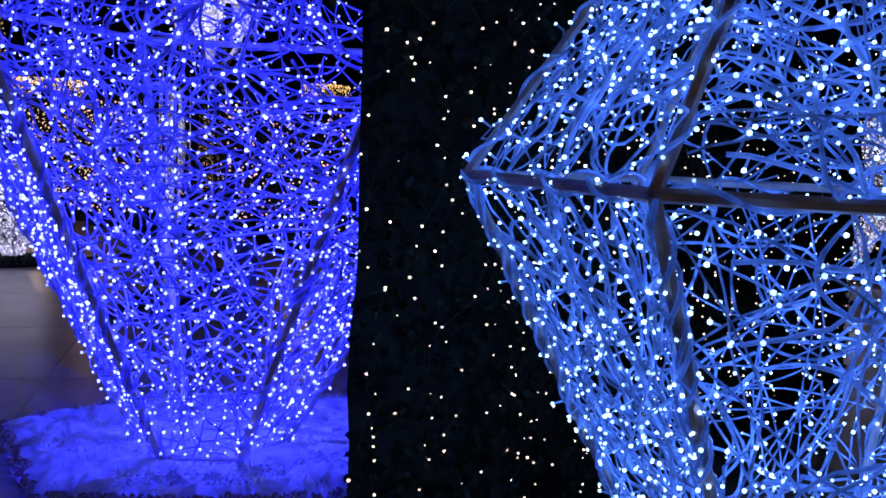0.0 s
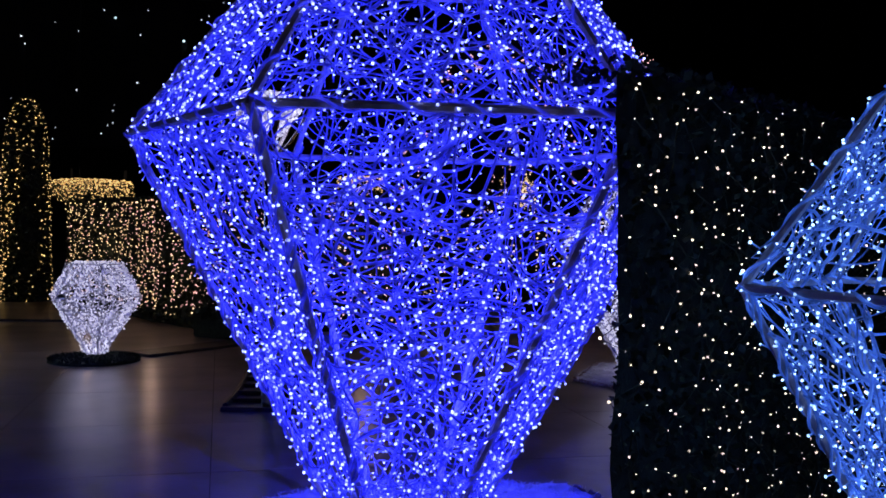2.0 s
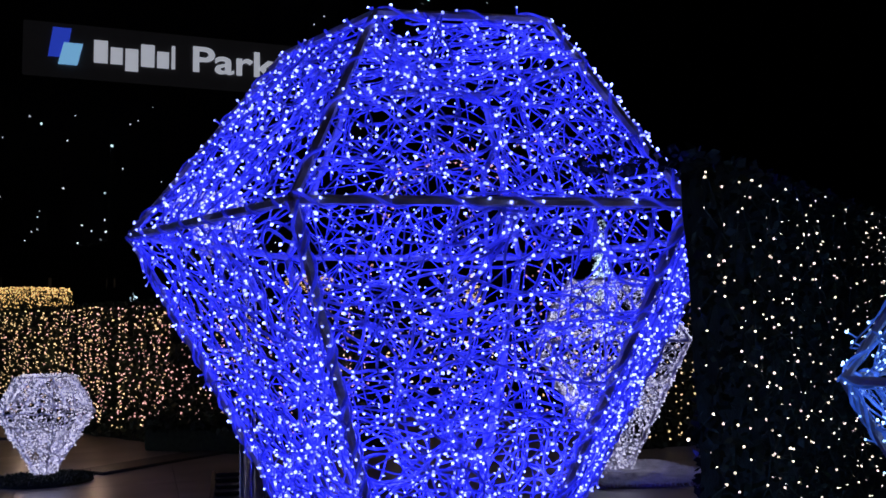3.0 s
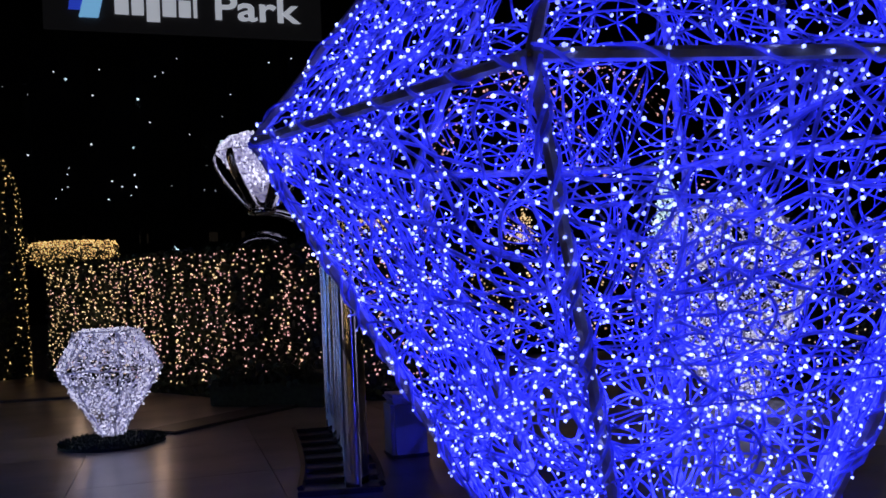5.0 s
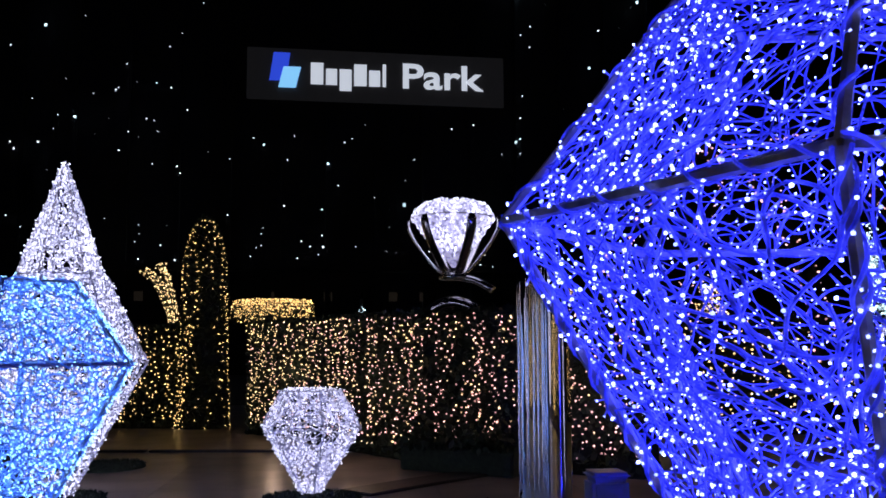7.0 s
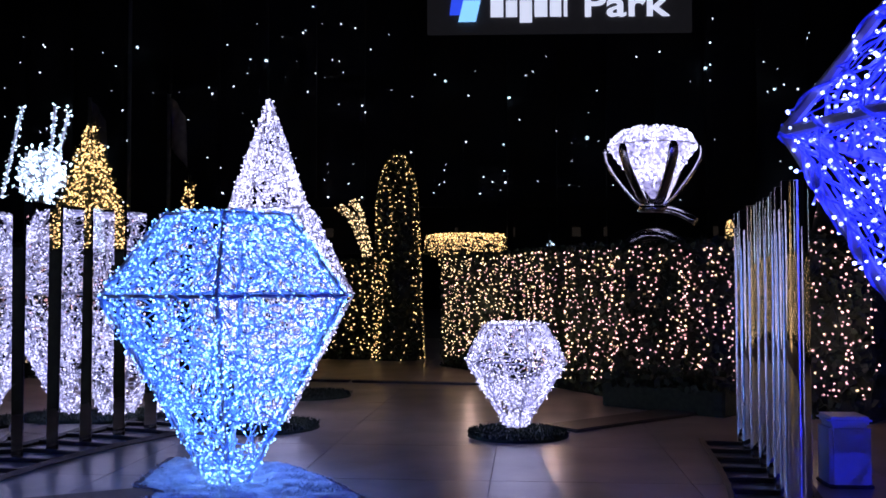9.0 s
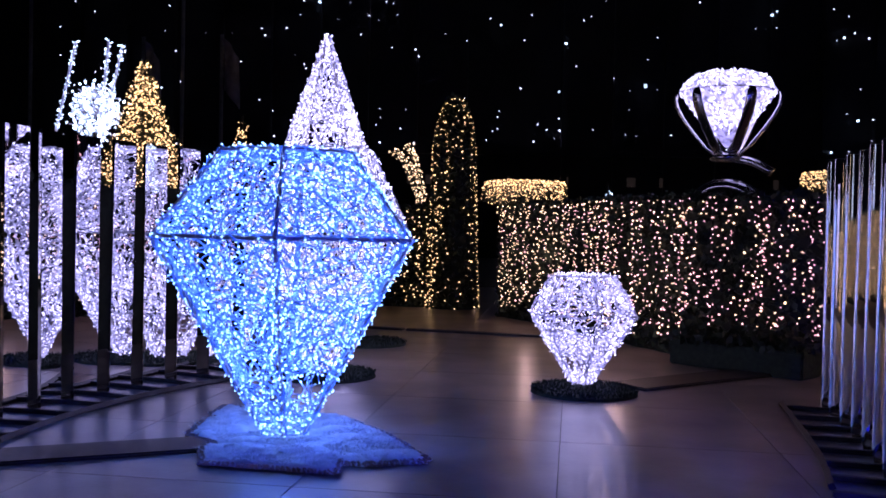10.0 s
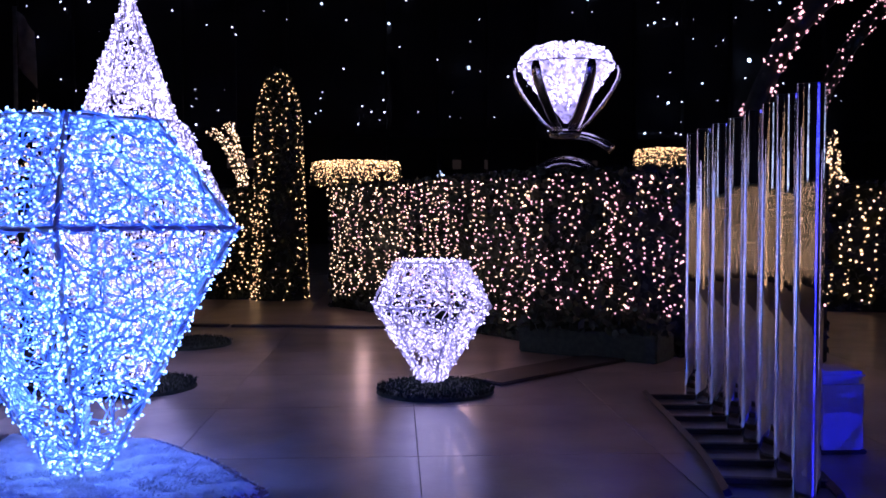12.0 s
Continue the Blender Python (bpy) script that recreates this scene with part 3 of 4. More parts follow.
# ---- hedges ----
hedge("dark clipped hedge sparsely hung with warm lights beside the blue gem", [(-0.33, 2.83), (1.1, 4.35), (2.4, 5.6)], 0.5, 2.22, 31, DIODE_CANDLE, 11.5, 0.0046, 0.1, 0.035, 9000, DIODE_BLUSH, (0.42, 0.9), 0.10, (0.3, 0.3), True)
hedge("long dark hedge hung with warm and rosy lights", [(-8.42, 17.9), (-7.0, 16.7), (-5.7, 15.0), (-4.3, 13.6), (-1.5, 12.4)], 0.6, 2.08, 32, DIODE_WARM, 12.5, 0.0132, 0.25, 0.10, 6000, DIODE_ROSE, None, 0.06, (0.1, 0.95))
hedge("dark hedge with gold lights beside the leafy column", [(-12.6, 18.6), (-10.0, 18.9)], 0.6, 2.05, 33, DIODE_GOLD, 10, 0.0155, 0.2, 0.10, 2500)
hedge("dark hedge with gold lights behind the white gems", [(2.1, 11.9), (6.5, 13.4)], 0.6, 2.08, 34, DIODE_WARM, 8, 0.014, 0.2, 0.10, 3000)
hedge("far dark hedge with gold lights behind the mirror fence", [(-3.8, 18.7), (5.5, 18.4)], 0.6, 2.1, 35, DIODE_GOLD, 8, 0.02, 0.2, 0.10, 3000, DIODE_WARM)

hedge("dark hedge with sparse gold lights behind the mirror panels", [(-11.6, 15.0), (-11.9, 10.0), (-11.6, 4.5)], 0.6, 2.05, 37, DIODE_GOLD, 6, 0.015, 0.1, 0.10, 3000)

# unseen behind the walk; trees and gem invented to fill the mirror posts' reflections
hedge("dark hedge with gold lights across the plaza", [(3.5, -6.6), (-16.0, -6.0)], 0.6, 2.1, 36, DIODE_GOLD, 9, 0.024, 0.2, 0.12, 2500, DIODE_WARM)
cone_tree("gold_tree", "dense gold lit conical tree added for the mirror reflections", (-10.8, -4.6, 0), 0.6, 3.8, HEDGE, DIODE_GOLD, 3200, 0.016, 76)
gem("white gem of diode wire added for the mirror reflections", (-13.7, -4.4, 0), 205, (0.9, 1.8), (0.6, 3.3), (0.16, 0.0),
    CORD_GLOW_WHITE, DIODE_WHITE, 18, density=26, gap=0.085, cord_r=0.009, bulb_r=0.013, bar_r=0.016)

cone_tree("gold_tree", "gold lit conical tree added for the mirror reflections", (-12.4, -8.2, 0), 0.75, 4.6, HEDGE, DIODE_GOLD, 3200, 0.016, 77)
cone_tree("frosted_tree", "frosted white tree added behind for the mirror reflections", (-9.9, -8.0, 0), 0.8, 5.4, FUR, DIODE_ICE, 3000, 0.02, 78)

# ---- mirror fences ----
mirror_fence("row of upright mirror panels on black ladder frame", [(-8.75, 6.1), (-9.0, 7.0), (-9.1, 7.8), (-9.08, 8.6), (-8.97, 9.4), (-8.7, 10.2)], 0.31, 0.13, 2.36, 1, 41, 4.0, 0.03)
mirror_fence("curved row of upright mirror posts on a black ladder frame", [(-2.86, 10.83), (-2.71, 9.9), (-2.59, 9.1), (-2.50, 8.4), (-2.46, 7.62)], 0.24, 0.19, 2.28, 1, 42, -20.0, 0.14, 5.0, True)

# ---- leafy column, gold dome, plume ----
def leafy_column(where, radius, height, seed):
    rng = np.random.default_rng(seed)
    root = thing("topiary_column", where, "tall dark leafy column with rounded top and gold lights", "topiary")
    n, m, verts, faces = 20, 28, [], []
    prof = lambda k: radius * (1.05 - 0.3 * k) * (1.0 if k < 0.72 else math.sqrt(max(0.02, 1 - ((k - 0.72) / 0.28) ** 2)))
    for i in range(m + 1):
        for j in range(n):
            a, r = 2 * math.pi * j / n, prof(i / m)
            r *= 1 + 0.12 * noise.noise(Vector((math.cos(a) * 3, math.sin(a) * 3, i * 0.4)))
            verts.append((r * math.cos(a), r * math.sin(a), i / m * height))
    for i in range(m):
        for j in range(n):
            faces.append((i * n + j, i * n + (j + 1) % n, (i + 1) * n + (j + 1) % n, (i + 1) * n + j))
    faces.append([m * n + j for j in range(n)])
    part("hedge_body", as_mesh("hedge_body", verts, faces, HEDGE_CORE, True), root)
    pts, nr, spots, strings = [], [], [], []
    for _ in range(2600):
        a, k = rng.uniform(0, 2 * math.pi), rng.uniform(0, 1)
        d = np.array([math.cos(a), math.sin(a), 0])
        pts.append(d * prof(k) * 1.06 + np.array([0, 0, k * height])), nr.append(d)
    v, f = leaves(pts, nr, 0.11, rng)
    part("foliage", as_mesh("foliage", v, f, HEDGE), root)
    for j in range(24):
        a, k, line = 2 * math.pi * j / 24 + rng.normal() * 0.1, 1.0, []
        while k > 0.04:
            k -= rng.uniform(0.02, 0.05)
            a += rng.normal() * 0.15
            q = np.array([math.cos(a), math.sin(a), 0]) * (prof(max(k, 0)) * 1.12 + 0.01) + np.array([0, 0, k * height])
            line.append(q)
            spots.append(q)
        strings.append(line)
    v, f = tubes(strings, 0.004, 3)
    part("light_string", as_mesh("light_string", v, f, WIRE_GREEN), root)
    v, f = bulbs(spots, 0.0138, rng, 1.2, 0.4)
    part("bulb_chain", as_mesh("bulb_chain", v, f, DIODE_GOLD), root)


leafy_column((-9.84, 19.15, 0), 0.47, 4.36, 51)


def lit_dome(where, length, width, low, high, turn, seed):
    """A low rounded lattice thick with gold lights, on a hedge."""
    rng = np.random.default_rng(seed)
    root = thing("gold_dome", where, "low rounded gold light dome on the hedge top", "light sculpture")
    root.rotation_euler = (0, 0, math.radians(turn))
    lines, spots = [], []
    prof = lambda s: low + (high - low) * math.sqrt(max(0, 1 - (2 * s - 1) ** 2)) ** 0.35
    for k in range(26):
        s = k / 25
        lines.append([np.array([(s - 0.5) * length, width / 2 * math.cos(a), prof(s) * math.sin(a) ** 0.6]) for a in np.linspace(0.02, math.pi - 0.02, 14)])
    for a in np.linspace(0.05, math.pi - 0.05, 12):
        lines.append([np.array([(s - 0.5) * length, width / 2 * math.cos(a), prof(s) * math.sin(a) ** 0.6]) for s in np.linspace(0, 1, 20)])
    v, f = tubes(lines, 0.007, 3)
    part("lattice", as_mesh("lattice", v, f, WIRE_GREEN), root)
    for _ in range(int(640 * length)):
        s, a = rng.uniform(0, 1), rng.uniform(0.02, math.pi - 0.02)
        spots.append(np.array([(s - 0.5) * length, width / 2 * math.cos(a), prof(s) * max(0, math.sin(a)) ** 0.6]) + rng.normal(size=3) * 0.01)
    v, f = bulbs(spots, 0.012, rng, 1.2, 0.3)
    part("bulb_chain", as_mesh("bulb_chain", v, f, DIODE_GOLD), root)


lit_dome((-7.95, 17.9, 2.08), 1.5, 0.7, 0.34, 0.46, 10, 52)
lit_dome((-2.72, 19.0, 2.1), 1.0, 0.5, 0.5, 0.66, 0, 54)


def plume(where, turn, seed):
    """Curved stems bound with gold lights that arch out at the top."""
    rng = np.random.default_rng(seed)
    root = thing("plume_sculpture", where, "curved plume of stems wound with gold lights", "light sculpture")
    root.rotation_euler = (0, 0, math.radians(turn))
    stems, spots = [], []
    for k in range(9):
        lean, reach = rng.uniform(-0.12, 0.12), rng.uniform(0.35, 1.0)
        line = []
        for t in np.linspace(0, 1, 26):
            line.append(np.array([0.1 * k / 9 - reach * t ** 3 + 0.25 * math.sin(t * 2.2), lean * t * 2, 3.85 * t - 0.5 * t ** 6 * reach]))
        stems.append(line)
        spots += [p + rng.normal(size=3) * 0.03 for p in line for _ in range(3)]
    v, f = tubes(stems, 0.02, 5)
    part("stem_bundle", as_mesh("stem_bundle", v, f, WIRE_GREEN), root)
    v, f = bulbs(spots, 0.021, rng, 1.2, 0.3)
    part("bulb_chain", as_mesh("bulb_chain", v, f, DIODE_WARM), root)


plume((-11.9, 22.0, 0), 8, 53)

# ---- ring sculpture ----
def ring_sculpture(where, seed):
    rng = np.random.default_rng(seed)
    root = thing("ring_sculpture", where, "giant chrome ring sculpture with a glowing white gem", "light sculpture")
    root.rotation_euler = (0, 0, math.radians(39))
    z0 = 2.94
    ring = lambda r, z, n=12: [np.array([r * math.cos(2 * math.pi * (k + 0.5) / n), r * math.sin(2 * math.pi * (k + 0.5) / n), z]) for k in range(n)]
    A, G, C, D = ring(0.03, z0), ring(0.71, z0 + 0.83), ring(0.58, z0 + 1.02), ring(0.3, z0 + 1.12)
    lines = []
    for k in range(12):
        j = (k + 1) % 12
        lines += wander((A[k], A[j], G[j], G[k]), 60, rng) + wander((G[k], G[j], C[j], C[k]), 60, rng) + wander((C[k], C[j], D[j], D[k]), 60, rng)
        bar(G[k], G[j], 0.012, STEEL_GREY, root)
    v, f = tubes(lines, 0.013, 4)
    stone = part("stone", as_mesh("stone", v, f, CORD_GLOW_RING, True), root, "glowing white cut gem")
    v, f = bulbs(strewn(lines, 0.10, rng), 0.018, rng)
    part("diode_chain", as_mesh("diode_chain", v, f, DIODE_WHITE), stone)
    # opaque skin with painted-in glow, added inside the cords to fill the stone
    skin_v = [p * np.array([0.95, 0.95, 1]) + np.array([0, 0, 0.0]) for lay in (A, G, C, D) for p in lay]
    skin_f = [(r * 12 + k, r * 12 + (k + 1) % 12, (r + 1) * 12 + (k + 1) % 12, (r + 1) * 12 + k) for r in range(3) for k in range(12)]
    skin_f.append([36 + k for k in range(12)])
    part("diffuser", as_mesh("diffuser", skin_v, skin_f, CORD_GLOW_RING), stone, "opaque glowing skin inside the stone")
    for k in range(6):
        a = 2 * math.pi * (k + 0.35) / 6
        d = np.array([math.cos(a), math.sin(a), 0])
        side = np.array([-math.sin(a), math.cos(a), 0])
        path = [d * r + np.array([0, 0, z]) for r, z in ((0.12, z0 - 0.17), (0.32, z0 + 0.0), (0.52, z0 + 0.25), (0.66, z0 + 0.45), (0.75, z0 + 0.62), (0.775, z0 + 0.74), (0.765, z0 + 0.82))]
        bv, bf, n = [], [], 8
        for i, p in enumerate(path):
            w = 0.085 if i < 6 else 0.05
            bv += [p + side * w * math.cos(2 * math.pi * q / n) + d * 0.035 * math.sin(2 * math.pi * q / n) for q in range(n)]
        for i in range(len(path) - 1):
            for q in range(n):
                bf.append((i * n + q, i * n + (q + 1) % n, i * n + n + (q + 1) % n, i * n + n + q))
        bf += [tuple(range(n))[::-1], tuple(len(bv) - n + q for q in range(n))]
        part("prong", as_mesh("prong", bv, bf, CHROME, True), root, "curved chrome prong")
    v, f = tubes([[(0.2 * math.cos(a), 0.2 * math.sin(a), z0 - 0.16) for a in np.linspace(0, 2 * math.pi, 25)]], 0.06, 8)
    part("collar", as_mesh("collar", v, f, CHROME, True), root, "round chrome collar")
    big = [(0.6 * math.sin(a), 0.0, z0 - 0.47 - 0.72 + 0.6 * math.cos(a)) for a in np.linspace(0, 2 * math.pi, 73)]
    bv, bf = [], []
    for i, p in enumerate(big[:-1]):
        a = 2 * math.pi * i / 72
        rad = np.array([math.sin(a), 0, math.cos(a)])
        for q in range(12):
            bv.append(np.array(p) + rad * 0.12 * math.cos(2 * math.pi * q / 12) + np.array([0, 0.14 * math.sin(2 * math.pi * q / 12), 0]))
    for i in range(72):
        for q in range(12):
            bf.append((i * 12 + q, i * 12 + (q + 1) % 12, ((i + 1) % 72) * 12 + (q + 1) % 12, ((i + 1) % 72) * 12 + q))
    band = part("band", as_mesh("band", bv, bf, CHROME, True), root, "wide chrome ring band")
    band.rotation_euler = (0, 0, math.radians(-52))
    lo = np.array([0.62, -0.30, z0 - 0.40])
    v, f = tubes([[np.array([0.12, -0.06, z0 - 0.18]) * (1 - t) + lo * t + np.array([0, 0, 0.05 * math.sin(math.pi * t)]) for t in np.linspace(0, 1, 9)]], 0.07, 8)
    shank = part("shank", as_mesh("shank", v, f, CHROME, True), root, "slanting chrome shank arm")
    shank.rotation_euler = (0, 0, math.radians(-39 + 12))


ring_sculpture((-4.25, 16.1, 0), 61)

# ---- trees and far sculptures ----
cone_tree("gold_tree", "gold lit conical tree behind the mirror fence", (-14.5, 15.3, 0), 1.7, 4.6, HEDGE, DIODE_GOLD, 7600, 0.0195, 71)
cone_tree("gold_tree", "small far conical tree with gold lights", (-18.2, 24.0, 0), 1.1, 4.75, HEDGE, DIODE_GOLD, 1500, 0.025, 72)
cone_tree("small_white_tree", "small white lit tree behind the hedge", (-8.06, 26.1, 0), 0.62, 2.95, FUR, DIODE_ICE, 600, 0.024, 73)
cone_tree("frosted_tree", "frosted white tree with tiers of icy lights", (4.05, 21.2, 0), 0.75, 4.3, FUR, DIODE_ICE, 3200, 0.022, 74, tiers=4)
cone_tree("gold_tree", "slim conical tree with gold and rosy lights", (1.4, 25.2, 0), 0.85, 3.6, HEDGE, DIODE_WARM, 1500, 0.024, 75)

cone_tree("gold_tree", "small gold lit conical tree behind the far hedge", (0.4, 20.4, 0), 0.5, 2.9, HEDGE, DIODE_GOLD, 800, 0.018, 79)


def snowflake(where, seed):
    """An upright burst of icy branches with slanting light tubes behind it."""
    rng = np.random.default_rng(seed)
    root = thing("snowflake_sculpture", where, "icy white snowflake burst with slanting light tubes", "light sculpture")
    root.rotation_euler = (0, 0, math.radians(40))
    lines = []
    for k in range(16):
        a = 2 * math.pi * k / 16
        d = np.array([math.cos(a) * 0.9, 0.25 * math.sin(3 * a), math.sin(a)])
        L = 0.52 * rng.uniform(0.75, 1.1)
        c = np.array([0, 0, 3.70])
        lines.append([c + d * L * t for t in np.linspace(0.05, 1, 8)])
        for t in (0.45, 0.7):
            for sgn in (-1, 1):
                e = np.array([math.cos(a + sgn * 0.8), 0, math.sin(a + sgn * 0.8)])
                lines.append([c + d * L * t + e * q for q in np.linspace(0, 0.2, 4)])
    v, f = tubes(lines, 0.016, 4)
    part("branch_burst", as_mesh("branch_burst", v, f, CORD_GLOW_WHITE), root)
    v, f = bulbs(strewn(lines, 0.03, rng, 0.04), 0.026, rng)
    part("diode_chain", as_mesh("diode_chain", v, f, DIODE_ICE), root)
    v, f = tubes([[(0, 0, 0), (0, 0, 1.6), (0, 0, 3.3)]], 0.05, 6)
    part("post", as_mesh("post", v, f, BLACK_STEEL), root)
    for x0, x1, z0, z1 in ((-0.72, -0.36, 3.15, 5.0), (0.08, 0.22, 3.25, 5.05), (0.16, 0.46, 3.45, 4.95)):
        ln = [np.array([x0 + (x1 - x0) * t, 0.15, z0 + (z1 - z0) * t]) for t in np.linspace(-1.45, 1, 50)]
        v, f = tubes([ln], 0.03, 6)
        tube = part("light_tube", as_mesh("light_tube", v, f, CORD_GLOW_WHITE), root, "slanting tube of icy lights")
        v, f = bulbs([p + rng.normal(size=3) * 0.03 for p in ln for _ in range(4)], 0.02, rng)
        part("diode_chain", as_mesh("diode_chain", v, f, DIODE_ICE), tube)


snowflake((-15.65, 15.3, 0), 81)


def light_arch(where, radius, tall, turn, seed, mat):
    rng = np.random.default_rng(seed)
    root = thing("light_arch", where, "tall dark arch bound with strings of warm lights", "light arch")
    root.rotation_euler = (0, 0, math.radians(turn))
    line = [np.array([radius * math.cos(a), 0, tall * math.sin(a)]) for a in np.linspace(0, math.pi, 60)]
    v, f = tubes([line], 0.16, 8)
    part("hoop", as_mesh("hoop", v, f, HEDGE_CORE, True), root)
    spots = []
    for p in line:
        for _ in range(9):
            d = rng.normal(size=3)
            spots.append(p + d / np.linalg.norm(d) * 0.2)
    v, f = bulbs(spots, 0.022, rng, 1.2, 0.3)
    part("bulb_chain", as_mesh("bulb_chain", v, f, mat), root)


light_arch((3.4, 24.2, 0), 3.3, 6.6, 10, 91, DIODE_ROSE)
light_arch((0.0, 16.8, 0), 1.95, 4.95, 0, 92, DIODE_ROSE)


def flag_pole(where, tall, flag):
    root = thing("flag_pole", where, "thin grey flag pole in the dark", "flag pole", "flag poles")
    v, f = tubes([[(0, 0, 0), (0, 0, tall / 2), (0, 0, tall)]], 0.09, 8)
    part("pole", as_mesh("pole", v, f, POLE, True), root)
    if flag:
        n, vv, ff = 10, [], []
        for i in range(n + 1):
            for j in range(6):
                x = 1.0 * i / n
                vv.append((0.1 + x * 0.9, 0.12 * math.sin(6 * x + j * 0.4), tall - 0.2 - j * 0.5 - 1.0 * x ** 1.3))
        for i in range(n):
            for j in range(5):
                ff.append((i * 6 + j, (i + 1) * 6 + j, (i + 1) * 6 + j + 1, i * 6 + j + 1))
        cloth = part("flag", as_mesh("flag", vv, ff, FLAG, True), root, "limp pale flag")
        solid = cloth.modifiers.new("thickness", "SOLIDIFY")
        solid.thickness = 0.02


for x, y, tall, flag in ((-38.9, 36.5, 16, False), (-33.7, 38.5, 10.8, True), (-31.9, 39.2, 17, False), (-30.1, 39.9, 11.0, True)):
    flag_pole((x, y, 0), tall, flag)

# ---- dark building behind with sign ----
TURN = 17.0
wall_origin = Vector((-13.7, 55.9, 0))
facade = thing("stadium_building", wall_origin, "huge dark building wall speckled with small glowing dots", "building", kind="structure")
facade.rotation_euler = (0, 0, math.radians(TURN))
part("wall", box(120, 1.0, 34, FACADE, 0, "wall"), facade).location = (0, 1.2, 0)
for k in range(41):
    part("pilaster", box(0.35, 0.5, 30, FACADE, 0.03, "pilaster") if k == 0 else bpy.data.meshes["pilaster"], facade).location = (-60 + 3 * k, 0.5, 0)
part("ledge", box(120, 0.7, 0.5, FACADE, 0.05, "ledge"), facade).location = (0, 0.35, 6.2)
part("ledge", box(120, 0.7, 0.4, FACADE, 0.05, "ledge_low"), facade).location = (0, 0.35, 3.4)
rng = np.random.default_rng(5)
pane = box(0.5, 0.12, 0.55, WINDOW_DIM, 0.02, "window")
for k in range(60):
    if rng.uniform() < 0.3:
        part("window", pane, facade).location = (-34 + 1.0 * k + rng.normal() * 0.1, 0.35, 4.4)
# specks on the wall, built as glowing dots scattered at random
stars = []
for _ in range(300):
    x, z = rng.uniform(-34, 25), 6.5 + 22 * rng.uniform() ** 1.3
    if -9.5 < x < 9 and z > 15.5:
        continue
    stars.append((x, -0.1, z))
big = [s for i, s in enumerate(stars) if i % 9 == 0]
v, f = bulbs([s for i, s in enumerate(stars) if i % 9], 0.048, rng, 1.0, 0.5)
tagged(part("wall_lights", as_mesh("wall_lights", v, f, GLOW_SPECK), facade, "small cold white glowing specks"), kind="stuff")
v, f = bulbs(big, 0.115, rng, 1.0, 0.4)
tagged(part("wall_lights", as_mesh("wall_lights", v, f, DIODE_ICE), facade, "bright cold white glowing specks"), kind="stuff")

sign = thing("wall_sign", wall_origin + Vector((0, 0, 16.70)), "dim grey sign board with pale lettering and a blue emblem", "sign")
sign.rotation_euler = (0, 0, math.radians(TURN))
part("board", box(16.0, 0.3, 3.2, SIGN_BOARD, 0.04, "board"), sign).location = (0, 0.1, 0)


def glyphs(shapes, mat, name, label=""):
    """Flat raised shapes: each a list of (x, z) corners."""
    verts, faces = [], []
    for shape in shapes:
        b, n = len(verts), len(shape)
        verts += [(x, -0.14, z) for x, z in shape] + [(x, -0.04, z) for x, z in shape]
        faces.append(list(range(b, b + n)))
        faces += [(b + k, b + n + k, b + n + (k + 1) % n, b + (k + 1) % n) for k in range(n)]
    return part(name, as_mesh(name, verts, faces, mat), sign, label)


def slab_shape(x, z, w, h, lean=0.0):
    return [(x, z), (x + w, z), (x + w + lean, z + h), (x + lean, z + h)]


# emblem: two plain leaning blocks, then six plain blocks for the first word
glyphs([slab_shape(-6.65, 1.15, 1.0, 1.75, 0.25)], SIGN_NAVY, "emblem_block", "navy blue emblem block")
part_sky = glyphs([slab_shape(-6.1, 0.72, 1.05, 1.3, 0.3)], SIGN_SKY, "emblem_block", "sky blue emblem block")
part_sky.location.y = -0.06
x = -4.15
for w, low, high in ((0.82, 1.0, 2.35), (0.72, 1.0, 2.0), (0.78, 0.65, 2.0), (0.82, 1.0, 2.35), (0.72, 1.0, 2.0), (0.22, 1.0, 2.42)):
    glyphs([slab_shape(x, low, w * 0.94, high - low)], SIGN_WHITE, "letter_block")
    x += w * 0.94 + 0.16
curve = bpy.data.curves.new("lettering", "FONT")
curve.body, curve.size, curve.extrude, curve.offset = "Park", 2.1, 0.05, 0.035
curve.materials.append(SIGN_WHITE)
word = part("lettering", curve, sign, "pale lettering")
word.location, word.rotation_euler, word.scale = (1.4, -0.1, 1.0), (math.radians(90), 0, 0), (1.34, 1.05, 1.0)

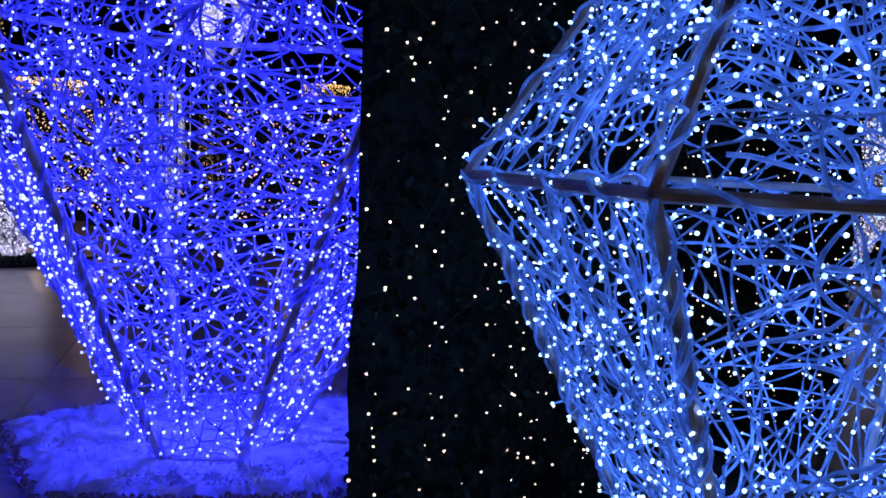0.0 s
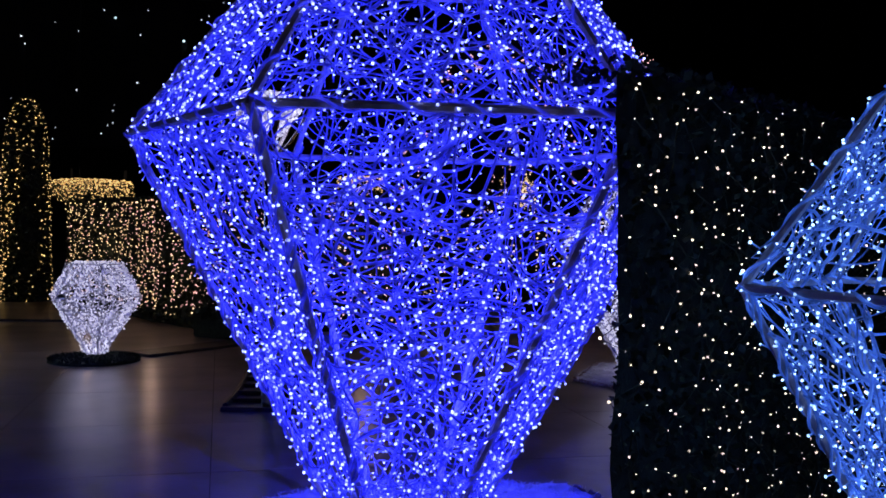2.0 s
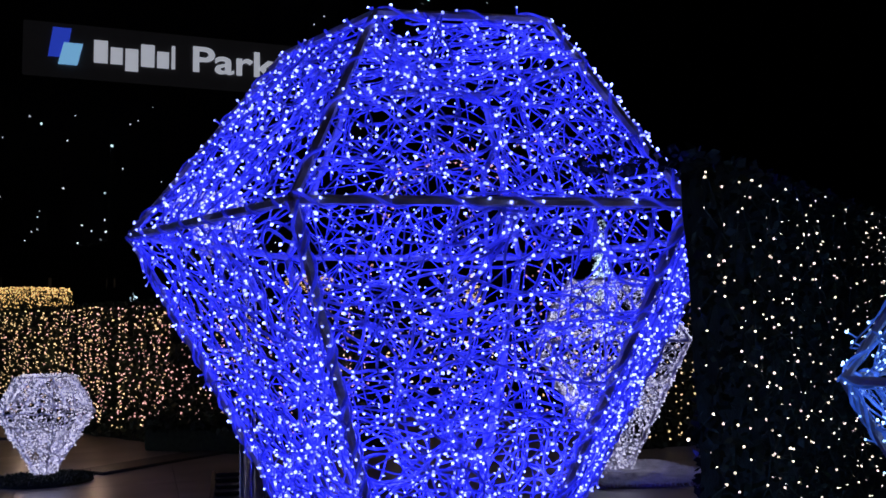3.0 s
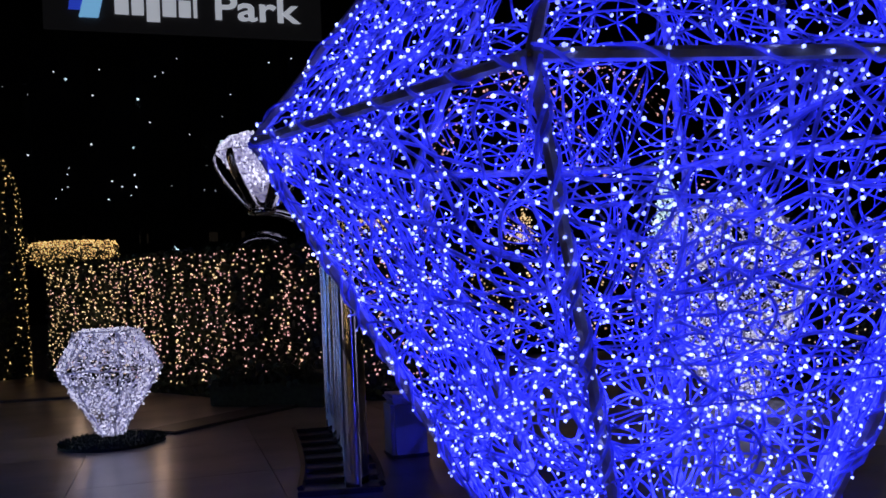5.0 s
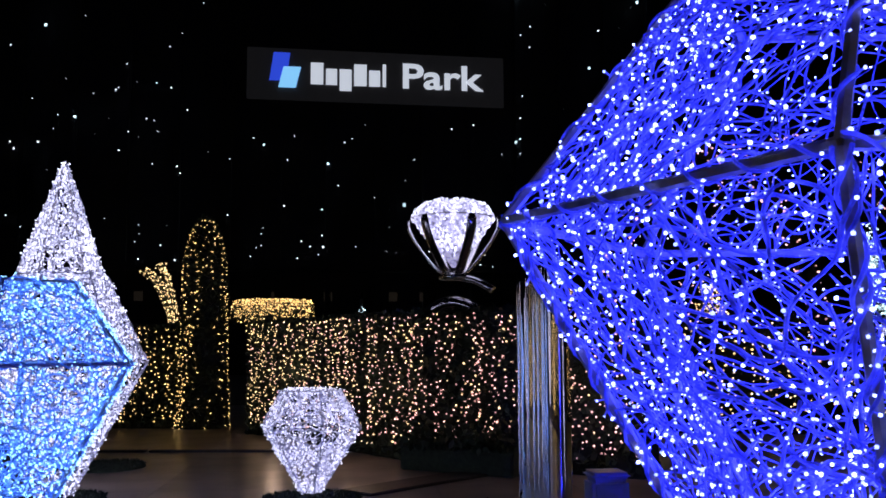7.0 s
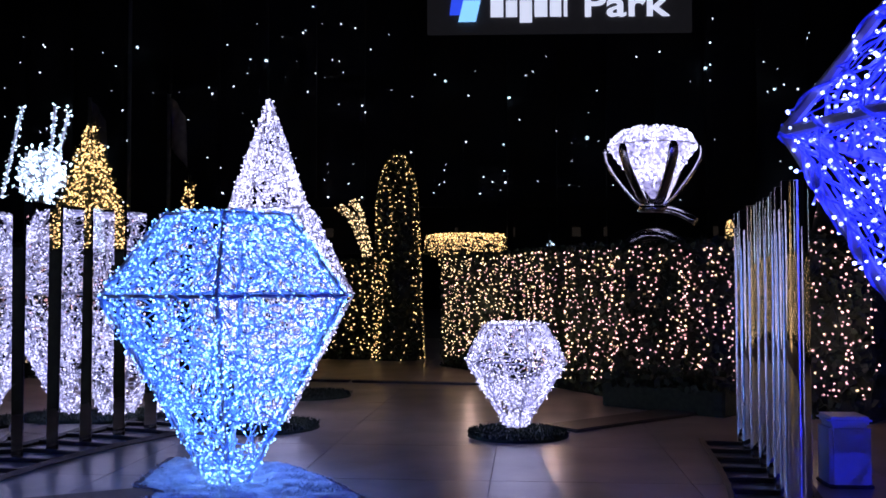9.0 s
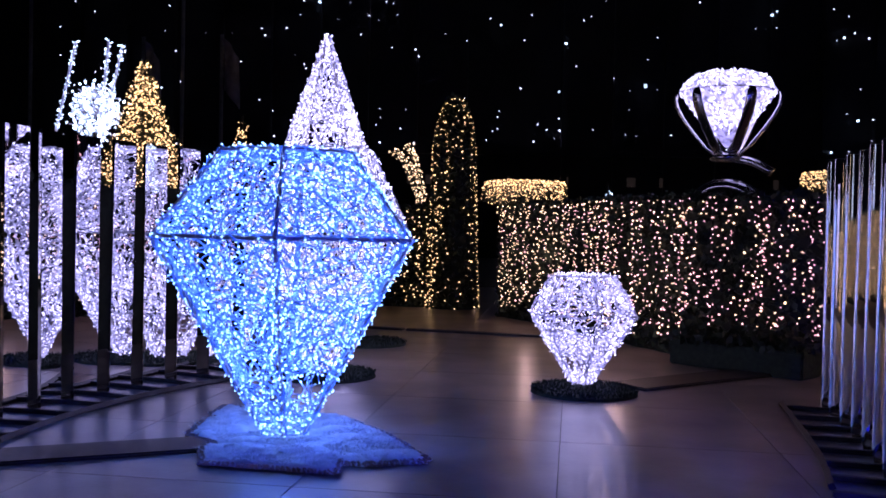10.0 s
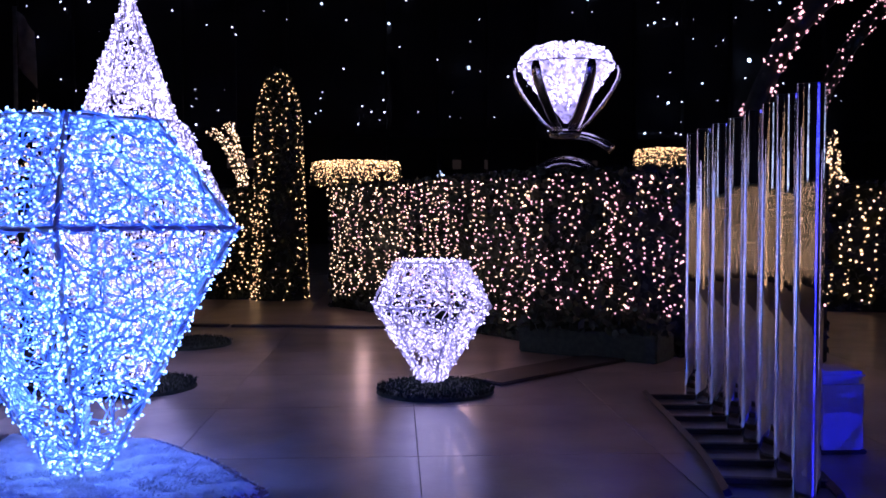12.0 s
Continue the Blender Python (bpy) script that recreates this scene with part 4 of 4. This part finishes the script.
# ---- small things ----
plinth = thing("plinth_box", (-2.08, 8.95, 0), "small rounded plinth box lit blue beside the mirror fence", "plinth")
plinth.rotation_euler = (0, 0, math.radians(14))
part("body", box(0.32, 0.32, 0.49, PLINTH, 0.03, "plinth_body"), plinth)
part("lid", box(0.335, 0.335, 0.06, PLINTH, 0.025, "plinth_lid"), plinth).location = (0, 0, 0.49)
part("skirting", box(0.34, 0.34, 0.03, BLACK_STEEL, 0.008, "plinth_skirting"), plinth)
strip = thing("cable_ramp", (-7.62, 6.42, 0), "flat black cable ramp on the stone floor", "cable ramp")
strip.rotation_euler = (0, 0, math.radians(43))
part("body", box(2.0, 0.42, 0.03, BLACK_STEEL, 0.012, "ramp_body"), strip)
for x0, y0, x1, y1, w in ((-4.75, 10.95, -3.55, 12.75, 0.5), (-8.9, 14.75, -6.6, 15.0, 0.16), (-10.6, 14.6, -8.95, 14.75, 0.16)):
    d = math.hypot(x1 - x0, y1 - y0)
    ramp = thing("cable_ramp", ((x0 + x1) / 2, (y0 + y1) / 2, 0), "long flat black cable ramp across the stone floor", "cable ramp")
    ramp.rotation_euler = (0, 0, math.atan2(y1 - y0, x1 - x0))
    part("body", box(d, w, 0.035, BLACK_STEEL, 0.012, "ramp_body"), ramp)
planter = thing("low_planter", (-3.75, 12.95, 0), "low dark planter overgrown with leaves before the hedge", "planter")
planter.rotation_euler = (0, 0, math.radians(-25))
part("trough", box(1.7, 0.5, 0.3, TURF, 0.02, "trough"), planter)
rng = np.random.default_rng(8)
pl = [np.array([rng.uniform(-0.85, 0.85), rng.uniform(-0.28, 0.28), 0.28 + abs(rng.normal()) * 0.12]) for _ in range(900)]
v, f = leaves(pl, [np.array([0, 0, 1.0])] * len(pl), 0.09, rng)
part("foliage", as_mesh("foliage", v, f, HEDGE), planter)

# ---- stone slabs ----
size, joint, turn = 1.6, 0.006, 13.5
slab_mesh = box(size - joint, size - joint, 0.012, SLAB, 0.0, "slab")
for i in range(-8, 9):
    for j in range(-5, 12):
        c = Matrix.Rotation(math.radians(turn), 3, "Z") @ Vector((i * size, j * size, 0)) + Vector((-4.18, 9.2, 0))
        ob = part("slab", slab_mesh, ground)
        ob.matrix_local = Matrix.Translation((c[0], c[1], -0.012)) @ pose(0, 0, 0, 0, 0, turn + 90 * ((i * 7 + j * 3) % 4))
